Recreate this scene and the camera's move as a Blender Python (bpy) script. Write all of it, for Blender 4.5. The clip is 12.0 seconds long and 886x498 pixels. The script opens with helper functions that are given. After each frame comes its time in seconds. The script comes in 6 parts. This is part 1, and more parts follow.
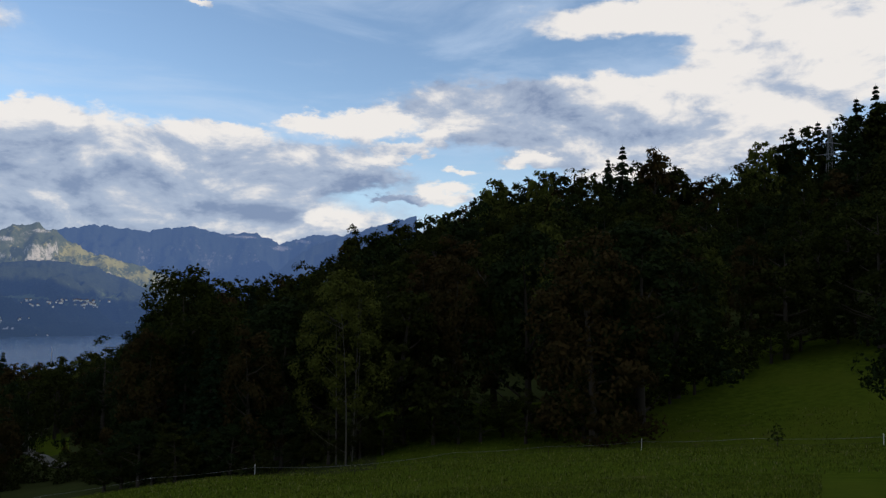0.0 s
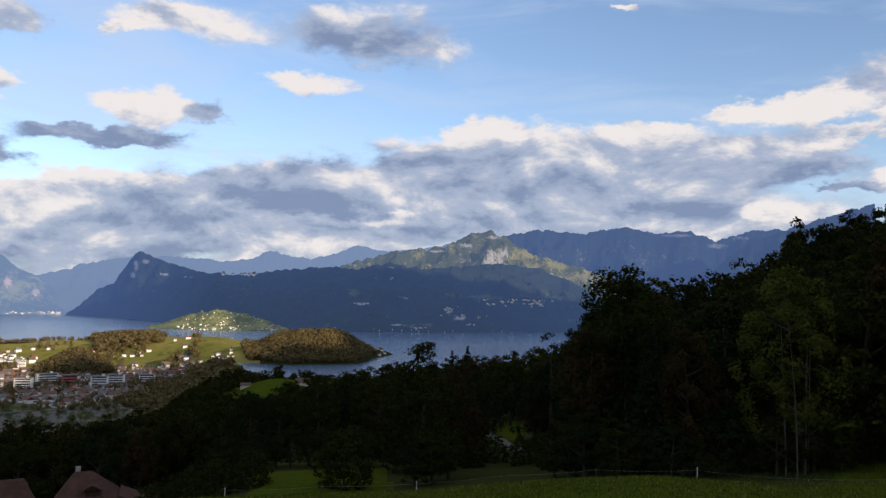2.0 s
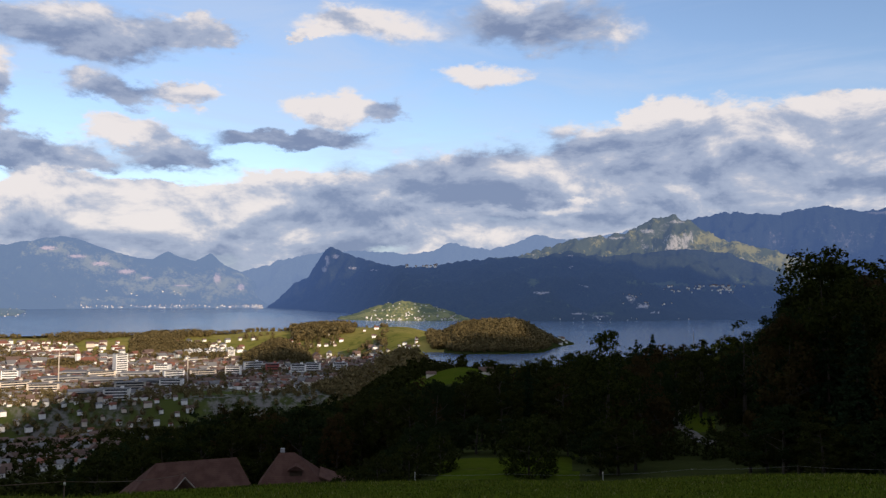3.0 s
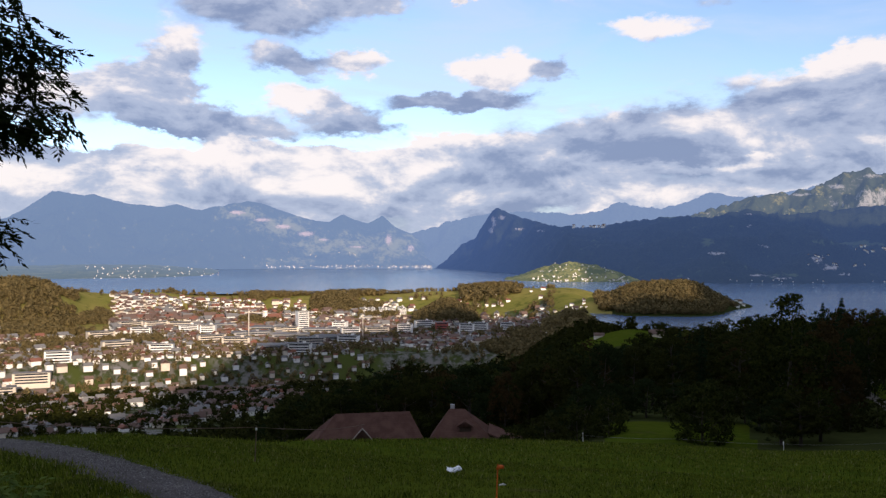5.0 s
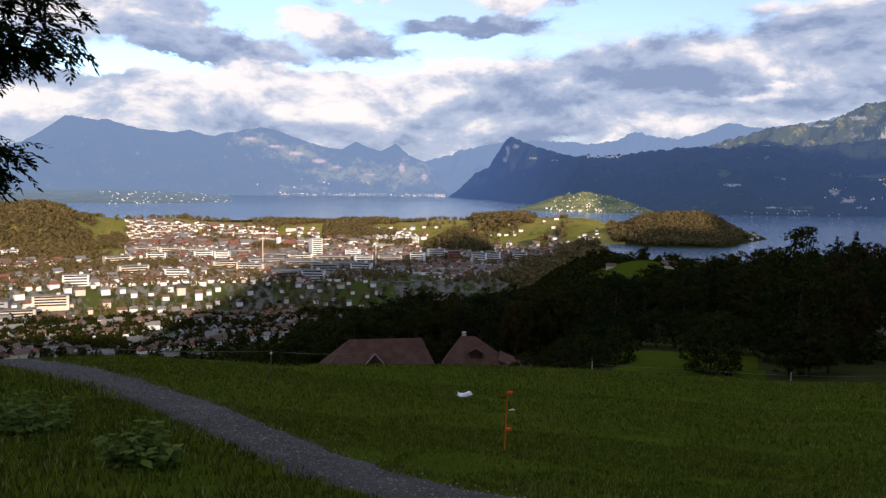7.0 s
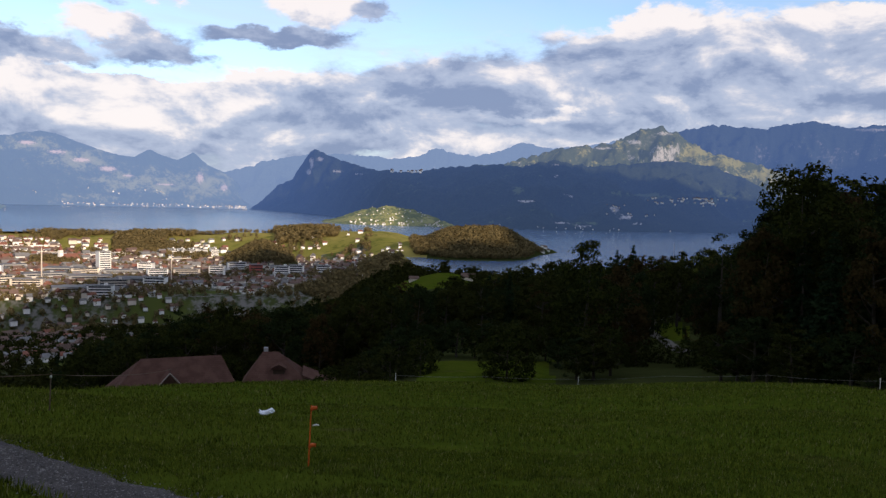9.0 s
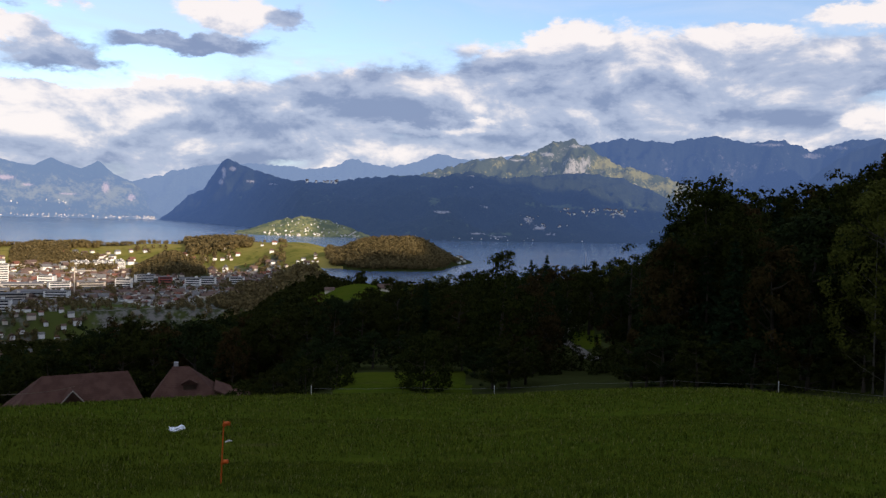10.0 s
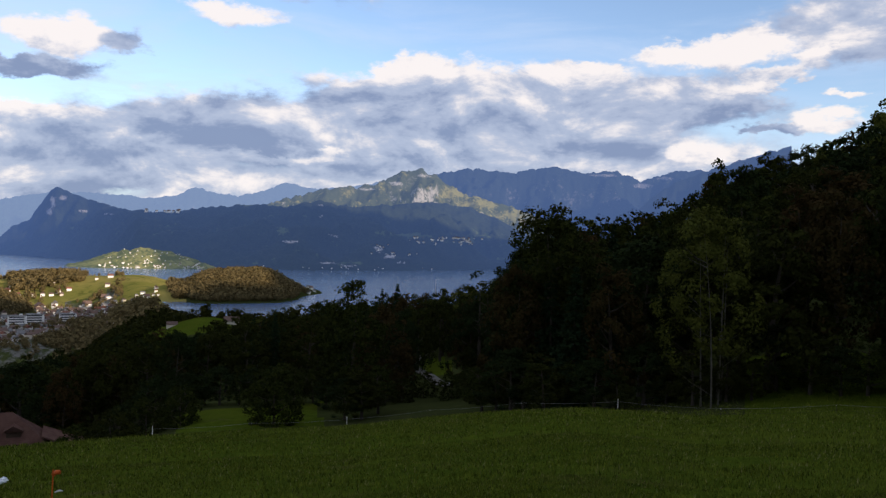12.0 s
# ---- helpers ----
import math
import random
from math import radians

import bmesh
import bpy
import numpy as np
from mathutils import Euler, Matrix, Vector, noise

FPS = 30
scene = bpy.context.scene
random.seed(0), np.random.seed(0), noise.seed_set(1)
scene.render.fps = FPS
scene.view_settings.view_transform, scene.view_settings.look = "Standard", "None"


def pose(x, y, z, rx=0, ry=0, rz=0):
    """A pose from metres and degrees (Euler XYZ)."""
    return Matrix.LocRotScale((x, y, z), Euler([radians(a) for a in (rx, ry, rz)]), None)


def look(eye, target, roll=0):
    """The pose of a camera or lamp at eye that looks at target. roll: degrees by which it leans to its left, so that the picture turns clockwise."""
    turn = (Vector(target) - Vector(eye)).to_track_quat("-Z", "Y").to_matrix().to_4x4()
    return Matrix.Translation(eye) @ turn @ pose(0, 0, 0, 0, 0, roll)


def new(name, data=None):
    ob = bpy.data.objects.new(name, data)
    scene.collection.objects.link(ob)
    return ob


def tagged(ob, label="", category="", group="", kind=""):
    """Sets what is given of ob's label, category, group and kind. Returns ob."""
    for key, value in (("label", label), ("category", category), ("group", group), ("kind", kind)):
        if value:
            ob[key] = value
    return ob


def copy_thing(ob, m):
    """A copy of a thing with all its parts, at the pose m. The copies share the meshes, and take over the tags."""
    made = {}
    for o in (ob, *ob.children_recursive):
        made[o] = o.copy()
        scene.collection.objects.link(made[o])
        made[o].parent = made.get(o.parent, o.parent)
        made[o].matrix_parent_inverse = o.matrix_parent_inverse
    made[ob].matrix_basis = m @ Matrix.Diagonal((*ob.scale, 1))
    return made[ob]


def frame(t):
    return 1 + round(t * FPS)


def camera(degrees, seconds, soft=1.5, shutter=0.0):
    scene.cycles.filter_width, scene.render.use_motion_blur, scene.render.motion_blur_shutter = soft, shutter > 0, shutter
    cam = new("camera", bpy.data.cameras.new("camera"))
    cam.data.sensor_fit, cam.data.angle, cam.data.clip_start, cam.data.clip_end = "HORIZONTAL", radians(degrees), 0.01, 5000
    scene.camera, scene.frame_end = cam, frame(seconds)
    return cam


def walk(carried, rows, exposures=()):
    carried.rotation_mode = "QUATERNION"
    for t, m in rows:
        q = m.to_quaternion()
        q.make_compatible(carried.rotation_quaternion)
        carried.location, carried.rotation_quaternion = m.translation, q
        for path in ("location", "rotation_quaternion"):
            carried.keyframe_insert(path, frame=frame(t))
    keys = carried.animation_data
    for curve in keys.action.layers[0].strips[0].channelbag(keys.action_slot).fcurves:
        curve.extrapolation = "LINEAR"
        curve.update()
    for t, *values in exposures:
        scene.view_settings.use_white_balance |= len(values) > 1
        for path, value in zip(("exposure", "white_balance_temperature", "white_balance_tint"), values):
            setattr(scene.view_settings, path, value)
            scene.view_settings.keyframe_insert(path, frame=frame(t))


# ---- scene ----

EYE = 1.6
cam = camera(57.8, 12.0, soft=1.4)
# seconds, yaw, pitch, roll of a camera that turns where it stands
ROWS = [
    (0, 0.00, 4.62, -0.87),
    (0.5, 5.10, 5.08, -1.20),
    (1, 11.89, 5.14, -1.56),
    (1.5, 22.01, 4.19, -1.28),
    (2, 30.32, 4.02, -1.19),
    (2.5, 37.77, 3.79, -1.19),
    (3, 43.08, 3.10, -0.24),
    (3.5, 45.78, 2.42, -0.13),
    (3.7, 47.10, 2.13, -0.13),
    (5.3, 55.88, -0.39, -0.29),
    (5.5, 56.14, -1.16, -0.35),
    (6, 56.47, -3.32, -0.61),
    (6.5, 56.42, -4.36, -0.67),
    (6.7, 56.33, -4.64, -0.66),
    (8.3, 48.57, -4.27, -1.51),
    (8.5, 46.62, -4.08, -1.63),
    (9, 41.98, -3.58, -1.74),
    (9.5, 39.10, -3.11, -1.80),
    (10, 36.01, -2.63, -1.86),
    (10.5, 32.48, -2.01, -1.80),
    (11, 28.83, -1.35, -1.56),
    (11.5, 26.88, -0.76, -1.34),
    (12, 25.34, -0.28, -1.26),
]
walk(cam, [(t, pose(0, 0, EYE, 90 + pitch, roll, yaw)) for t, yaw, pitch, roll in ROWS],
     exposures=[(0.0, -0.12, 6500, 10), (1.5, -0.11, 6500, 13), (3.0, -0.2, 6500, 15), (5.3, 0.05, 6500, 17), (6.6, 0.1, 6500, 17), (8.5, 0.02, 6500, 16), (12.0, 0.02, 6500, 15)])


# ---- light ----
SUN_YAW, SUN_EL = -108.0, 14.0          # where the sun stands
SUN_DIR = Vector((-math.sin(radians(SUN_YAW)) * math.cos(radians(SUN_EL)), math.cos(radians(SUN_YAW)) * math.cos(radians(SUN_EL)), math.sin(radians(SUN_EL))))
sun_data = bpy.data.lights.new("sun", "SUN")
sun_data.energy, sun_data.angle, sun_data.color = 5.2, radians(0.5), (1.0, 0.83, 0.62)
sun = new("sun", sun_data)
sun.matrix_world = look(SUN_DIR * 100, (0, 0, 0))


class Nodes:
    """Short hand for building node trees."""

    def __init__(self, tree):
        self.tree = tree
        tree.nodes.clear()

    def add(self, kind, inputs=None, **props):
        n = self.tree.nodes.new(kind)
        for k, v in props.items():
            setattr(n, k, v)
        for k, v in (inputs or {}).items():
            s = n.inputs[k]
            if hasattr(v, "is_output"):
                self.tree.links.new(v, s)
            else:
                s.default_value = v
        return n

    def math(self, op, a, b=0.0, c=0.0, clamp=False):
        return self.add("ShaderNodeMath", {0: a, 1: b, 2: c}, operation=op, use_clamp=clamp).outputs[0]

    def noise(self, vector, scale, detail=4.0, rough=0.55, distort=0.0):
        return self.add("ShaderNodeTexNoise", {"Vector": vector, "Scale": scale, "Detail": detail, "Roughness": rough, "Distortion": distort}).outputs[0]

    def mix(self, fac, a, b, blend="MIX"):
        n = self.add("ShaderNodeMix", data_type="RGBA", blend_type=blend)
        for k, v in ((0, fac), (6, a), (7, b)):
            if hasattr(v, "is_output"):
                self.tree.links.new(v, n.inputs[k])
            else:
                n.inputs[k].default_value = v if k == 0 else (*v, 1)
        return n.outputs[2]

    def ramp(self, fac, lo, hi, smooth=True):
        n = self.add("ShaderNodeMapRange", {0: fac, 1: lo, 2: hi, 3: 0.0, 4: 1.0}, interpolation_type="SMOOTHSTEP" if smooth else "LINEAR")
        return n.outputs[0]


def make_world():
    world = bpy.data.worlds.new("sky")
    scene.world = world
    world.use_nodes = True
    g = Nodes(world.node_tree)
    co = g.add("ShaderNodeTexCoord").outputs["Generated"]
    xyz = g.add("ShaderNodeSeparateXYZ", {0: co})
    x, y, z = xyz.outputs
    sky = g.add("ShaderNodeTexSky", sky_type="NISHITA", sun_disc=False, sun_elevation=radians(SUN_EL), sun_rotation=radians(-SUN_YAW), altitude=700.0, air_density=1.0, dust_density=0.6)
    blue = g.mix(1.0, sky.outputs[0], SKY_GAIN, "MULTIPLY")
    deg = 180 / math.pi
    p = g.add("ShaderNodeCombineXYZ", {0: x, 1: y, 2: g.math("MULTIPLY", z, 2.2)}).outputs[0]
    above = g.add("ShaderNodeVectorMath", {0: p, 1: (0.012, -0.004, 0.045)}, operation="ADD").outputs[0]
    n1 = g.noise(p, 8.5, 10.0, 0.60, 0.25)
    n2 = g.noise(above, 8.5, 10.0, 0.60, 0.25)
    wob = g.add("ShaderNodeTexNoise", {"Vector": p, "Scale": 12.0, "Detail": 7.0, "Roughness": 0.62})
    wx, wy, _ = g.add("ShaderNodeSeparateXYZ", {0: wob.outputs["Color"]}).outputs
    yaw = g.math("MULTIPLY_ADD", g.math("SUBTRACT", wx, 0.5), 9.0, g.math("MULTIPLY", g.math("ARCTAN2", g.math("MULTIPLY", x, -1.0), y), deg))
    ele = g.math("MULTIPLY_ADD", g.math("SUBTRACT", wy, 0.5), 4.0, g.math("MULTIPLY", g.math("ARCSINE", z), deg))
    total, toned = None, None
    for a, b, w, h, d, t in CLOUDS:
        u = g.math("MULTIPLY_ADD", yaw, 1 / w, -a / w)
        v = g.math("MULTIPLY_ADD", ele, 1 / h, -b / h)
        q = g.math("MULTIPLY_ADD", u, u, g.math("MULTIPLY", v, v))
        k = g.math("MULTIPLY", g.math("EXPONENT", g.math("MULTIPLY", g.math("POWER", q, 1.6), -0.8)), d)
        shade = g.math("MULTIPLY_ADD", v, 0.16, t)          # lit crests, darker bases
        total = k if total is None else g.math("ADD", total, k)
        toned = g.math("MULTIPLY", k, shade) if toned is None else g.math("MULTIPLY_ADD", k, shade, toned)
    low = g.math("MULTIPLY", g.math("SUBTRACT", 1.0, g.ramp(ele, 5.0, 8.0)), 0.8)
    total = g.math("ADD", total, low)
    toned = g.math("MULTIPLY_ADD", low, 0.46, toned)
    tone = g.math("DIVIDE", toned, g.math("ADD", total, 0.001))
    # away from the great clouds a broken layer of the same kind goes on all round
    rest = g.math("MULTIPLY", g.ramp(g.math("ABSOLUTE", g.math("SUBTRACT", yaw, 28.0)), 60.0, 80.0), g.math("SUBTRACT", 1.0, g.ramp(z, 0.5, 0.9)))
    rest = g.math("MAXIMUM", rest, g.ramp(z, 0.40, 0.55))
    total = g.math("MULTIPLY_ADD", rest, 0.62, total)
    tone = g.math("MULTIPLY_ADD", rest, 0.5, tone)
    body = g.math("MULTIPLY_ADD", g.math("MINIMUM", total, 1.15), 0.62, g.math("MULTIPLY", n1, 0.75))
    cover = g.ramp(body, 0.50, 0.90)
    lit = g.math("SUBTRACT", n1, n2)
    tone = g.math("MULTIPLY_ADD", lit, 2.0, g.math("MULTIPLY_ADD", g.math("SUBTRACT", n1, 0.5), 0.5, tone), clamp=True)
    dark = g.mix(g.ramp(tone, 0.0, 0.45), (0.225, 0.30, 0.465), (0.42, 0.50, 0.645))
    cloud = g.mix(g.ramp(tone, 0.40, 0.92), dark, (0.95, 0.91, 0.87))
    veil = g.math("MULTIPLY", g.math("SUBTRACT", 1.0, g.ramp(z, 0.0, 0.16)), 0.45)
    blue = g.mix(veil, blue, (0.55, 0.68, 0.88))
    wisp = g.ramp(g.noise(g.add("ShaderNodeCombineXYZ", {0: x, 1: y, 2: g.math("MULTIPLY", z, 5.0)}).outputs[0], 3.0, 8.0, 0.62, 0.6), 0.38, 0.72)
    blue = g.mix(g.math("MULTIPLY", wisp, 0.55), blue, (0.60, 0.74, 0.94))
    out = g.mix(g.math("MULTIPLY", cover, 0.96), blue, cloud)
    bg = g.add("ShaderNodeBackground", {0: out, 1: 1.0})
    g.add("ShaderNodeOutputWorld", {0: bg.outputs[0]})


SKY_GAIN = (0.185, 0.195, 0.215)
# the great clouds: yaw, elevation, half width, half height, density, tone
CLOUDS = [(52.4, 6.2, 9.3, 1.7, 1.1, 0.36), (41.1, 7.9, 8.5, 1.9, 1.1, 0.28), (31.3, 9.1, 7.7, 1.9, 1.1, 0.33), (22.9, 9.9, 6.1, 2.0, 1.1, 0.46), (30.1, 11.2, 4.4, 1.2, 1.0, 0.66), (25.0, 11.7, 3.6, 1.4, 1.0, 0.74),
          (17.9, 10.6, 2.8, 2.4, 1.1, 0.5), (64.7, 6.1, 7.7, 1.2, 1.0, 0.88), (54.8, 7.8, 2.8, 1.0, 1.0, 0.9), (53.2, 4.2, 12.9, 0.9, 1.0, 0.52), (36.7, 6.0, 4.4, 0.36, 1.2, 0.97), (26.8, 6.9, 7.7, 0.6, 1.0, 0.25)]
CLOUDS += [(22.3, 5.6, 8.1, 0.8, 0.9, 0.45), (67.4, 16.7, 6.1, 1.8, 1.2, 0.34), (60.4, 17.2, 2.4, 1.0, 1.0, 0.62), (73.7, 12.4, 2.4, 2.4, 1.1, 0.52), (66.2, 13.1, 2.8, 1.05, 1.1, 0.42), (61.3, 12.9, 2.2, 0.8, 1.1, 0.93),
           (65.1, 10.7, 3.0, 0.9, 1.1, 0.85), (61.0, 9.4, 3.4, 1.0, 1.2, 0.28), (71.3, 9.0, 5.2, 0.9, 1.1, 0.34), (69.6, 6.8, 3.0, 1.5, 1.0, 0.58), (53.6, 10.8, 4.8, 0.7, 1.2, 0.2), (51.6, 12.8, 2.6, 1.1, 1.1, 0.9)]
CLOUDS += [(47.2, 12.6, 2.0, 0.9, 1.0, 0.45), (49.2, 18.6, 4.4, 1.3, 1.1, 0.88), (40.5, 15.0, 3.0, 0.8, 0.95, 0.82), (36.7, 18.4, 6.5, 1.8, 1.0, 0.48), (72.5, 3.8, 3.6, 1.0, 1.0, 0.6), (52.9, 17.7, 1.0, 0.3, 0.9, 0.9),
           (58.3, 4.2, 4.8, 0.8, 0.9, 0.66), (27.5, 11.1, 3.0, 1.6, 1.0, 0.75), (26.4, 8.7, 6.5, 1.4, 1.0, 0.40), (15.5, 12.3, 2.4, 0.8, 1.1, 0.92), (13.5, 10.1, 7.3, 1.9, 1.1, 0.5), (19.1, 7.2, 12.9, 1.4, 1.0, 0.44)]
CLOUDS += [(9.3, 13.2, 2.4, 0.7, 1.1, 0.92), (5.5, 13.2, 1.8, 1.4, 1.2, 1.0), (3.0, 11.3, 1.6, 0.56, 1.1, 0.97), (1.4, 12.5, 1.4, 0.65, 1.1, 0.97), (6.8, 9.8, 4.4, 1.4, 1.1, 0.40), (3.0, 7.9, 1.5, 0.36, 1.2, 0.15),
           (-1.7, 10.1, 1.4, 0.3, 1.0, 0.97), (9.3, 6.6, 0.8, 0.4, 1.0, 1.0), (0.3, 8.5, 2.4, 0.7, 1.0, 0.88), (-2.1, 14.7, 6.1, 1.8, 1.1, 0.38), (-11.8, 14.7, 9.3, 1.7, 1.2, 0.45), (-8.6, 12.7, 6.9, 1.6, 1.2, 0.46)]
CLOUDS += [(-17.5, 13.3, 8.1, 2.8, 1.2, 0.66), (-24.4, 16.2, 7.7, 2.8, 1.2, 0.97), (-16.1, 20.5, 9.3, 1.2, 1.2, 0.95), (-6.6, 10.7, 2.0, 0.5, 1.1, 0.97), (-25.4, 19.2, 8.1, 2.4, 1.2, 0.95), (17.0, 20.7, 0.9, 0.3, 1.0, 0.95),
           (-14.5, 10.2, 6.1, 1.6, 1.0, 0.85), (83.1, 9.9, 4.4, 1.6, 1.1, 0.55), (76.5, 10.6, 3.4, 1.3, 1.1, 0.42), (69.9, 8.4, 4.8, 0.5, 1.0, 0.34), (63.0, 6.7, 3.6, 0.7, 0.8, 0.9), (74.0, 3.9, 4.4, 0.7, 0.9, 0.66)]
CLOUDS += [(80.3, 6.3, 4.8, 0.55, 0.9, 0.5), (83.2, 4.4, 4.0, 0.8, 1.0, 0.9), (73.3, 6.0, 4.8, 0.8, 0.9, 0.95), (75.5, 5.6, 0.9, 0.35, 1.0, 0.25)]
make_world()


# ---- materials ----
def material(name, build, rough=0.8, spec=0.3):
    m = bpy.data.materials.new(name)
    m.use_nodes = True
    g = Nodes(m.node_tree)
    g.pos = g.add("ShaderNodeNewGeometry").outputs["Position"]
    g.obj = g.add("ShaderNodeTexCoord").outputs["Object"]
    g.rnd = g.add("ShaderNodeObjectInfo").outputs["Random"]
    g.island = g.add("ShaderNodeNewGeometry").outputs["Random Per Island"]
    g.bsdf = g.add("ShaderNodeBsdfPrincipled", {"Roughness": rough, "Specular IOR Level": spec})
    g.out = g.add("ShaderNodeOutputMaterial", {0: g.bsdf.outputs[0]})
    g.set = lambda k, v: g.tree.links.new(v, g.bsdf.inputs[k]) if hasattr(v, "is_output") else setattr(g.bsdf.inputs[k], "default_value", v)
    g.bump = lambda h, s, d: g.set("Normal", g.add("ShaderNodeBump", {"Strength": s, "Distance": d, "Height": h}).outputs[0])
    build(g)
    return m


def plain(name, colour, rough=0.7, metal=0.0, vary=0.15, scale=4.0):
    """A material with grain at two scales and a difference from object to object."""
    def build(g):
        a = g.noise(g.obj, scale, 5.0, 0.6)
        b = g.noise(g.obj, scale * 9, 3.0, 0.6)
        k = g.math("MULTIPLY_ADD", a, 2 * vary, g.math("MULTIPLY_ADD", b, vary, 1 - 1.5 * vary))
        k = g.math("MULTIPLY", k, g.math("MULTIPLY_ADD", g.rnd, vary, 1 - vary / 2))
        c = g.add("ShaderNodeCombineXYZ", {0: k, 1: k, 2: k}).outputs[0]
        g.set("Base Color", g.mix(1.0, c, colour, "MULTIPLY"))
        g.set("Metallic", metal)
        g.bump(b, 0.3, 0.01)
    return material(name, build, rough, 0.15)


def grass_build(near):
    def build(g):
        a = g.noise(g.pos, 0.05, 4.0, 0.6)
        b = g.noise(g.pos, 0.9, 6.0, 0.65)
        c = g.noise(g.pos, 14.0, 4.0, 0.7)
        col = g.mix(g.ramp(b, 0.35, 0.7), (0.040, 0.062, 0.006), (0.070, 0.092, 0.009))
        col = g.mix(g.ramp(a, 0.4, 0.68), col, (0.064, 0.080, 0.009))
        col = g.mix(g.ramp(c, 0.55, 0.8), col, (0.028, 0.044, 0.006))
        bare = g.math("MULTIPLY", g.ramp(g.noise(g.pos, 0.22, 5.0, 0.6), 0.60, 0.72), g.ramp(b, 0.40, 0.62))
        col = g.mix(g.math("MULTIPLY", bare, 0.75), col, (0.085, 0.062, 0.030))
        g.set("Base Color", col)
        g.bump(g.math("MULTIPLY_ADD", c, 0.6, b), 0.8, 0.12)
    return build


GRASS = material("meadow_grass", grass_build(True), 1.0, 0.0)


def pasture_build(g):
    a = g.noise(g.pos, 0.006, 5.0, 0.6)
    b = g.noise(g.pos, 0.05, 6.0, 0.65)
    col = g.mix(g.ramp(a, 0.4, 0.6), (0.19, 0.18, 0.042), (0.27, 0.225, 0.065))
    col = g.mix(g.ramp(b, 0.5, 0.7), col, (0.09, 0.10, 0.022))
    g.set("Base Color", col)


PASTURE = material("pasture", pasture_build, 1.0, 0.0)


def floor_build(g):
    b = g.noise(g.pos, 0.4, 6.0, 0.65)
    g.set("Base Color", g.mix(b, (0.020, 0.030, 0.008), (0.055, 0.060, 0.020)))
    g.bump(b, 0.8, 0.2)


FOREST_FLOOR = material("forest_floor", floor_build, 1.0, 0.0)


def town_build(g):
    a = g.noise(g.pos, 0.02, 5.0, 0.6)
    b = g.noise(g.pos, 0.12, 5.0, 0.65)
    col = g.mix(g.ramp(b, 0.42, 0.6), (0.045, 0.056, 0.020), (0.17, 0.16, 0.145))
    col = g.mix(g.ramp(a, 0.5, 0.62), col, (0.07, 0.085, 0.022))
    g.set("Base Color", col)


TOWN_GROUND = material("town_ground", town_build, 1.0, 0.0)


def leaf_material(name, c1, c2, c3, warm=0.0):
    def build(g):
        col = g.mix(g.island, c1, c2)
        col = g.mix(g.ramp(g.rnd, 0.2, 0.9), col, c3, "MIX")
        col = g.mix(0.5, col, g.mix(g.island, c1, c2))
        g.set("Base Color", col)
        tr = g.add("ShaderNodeBsdfTranslucent", {"Color": col})
        m = g.add("ShaderNodeMixShader", {0: 0.18, 1: g.bsdf.outputs[0], 2: tr.outputs[0]})
        g.tree.links.new(m.outputs[0], g.out.inputs[0])
    return material(name, build, 0.9, 0.02)


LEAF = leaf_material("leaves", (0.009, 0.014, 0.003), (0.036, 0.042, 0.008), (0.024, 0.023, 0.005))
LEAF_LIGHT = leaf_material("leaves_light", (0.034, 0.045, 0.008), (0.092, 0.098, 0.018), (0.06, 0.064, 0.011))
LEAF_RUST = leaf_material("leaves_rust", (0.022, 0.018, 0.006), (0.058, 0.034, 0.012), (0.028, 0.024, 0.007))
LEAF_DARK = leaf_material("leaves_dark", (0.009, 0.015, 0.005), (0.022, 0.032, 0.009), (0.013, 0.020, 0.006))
WOODS = leaf_material("far_woods", (0.062, 0.056, 0.025), (0.240, 0.180, 0.082), (0.150, 0.114, 0.050))
NEEDLE = leaf_material("needles", (0.010, 0.022, 0.010), (0.024, 0.040, 0.016), (0.014, 0.026, 0.011))
BARK = plain("bark", (0.045, 0.037, 0.028), 0.9, 0, 0.3, 3.0)
BIRCH_BARK = plain("pale_bark", (0.075, 0.068, 0.052), 0.8, 0, 0.3, 2.0)


def water_build(g):
    n = g.noise(g.pos, 0.03, 5.0, 0.6)
    m = g.noise(g.pos, 0.0022, 3.0, 0.5)
    g.set("Base Color", g.mix(m, (0.075, 0.135, 0.245), (0.10, 0.165, 0.28)))
    g.set("Roughness", g.math("MULTIPLY_ADD", m, 0.12, 0.14))
    g.bump(n, 0.5, 1.6)


WATER = material("lake_water", water_build, 0.25, 0.5)


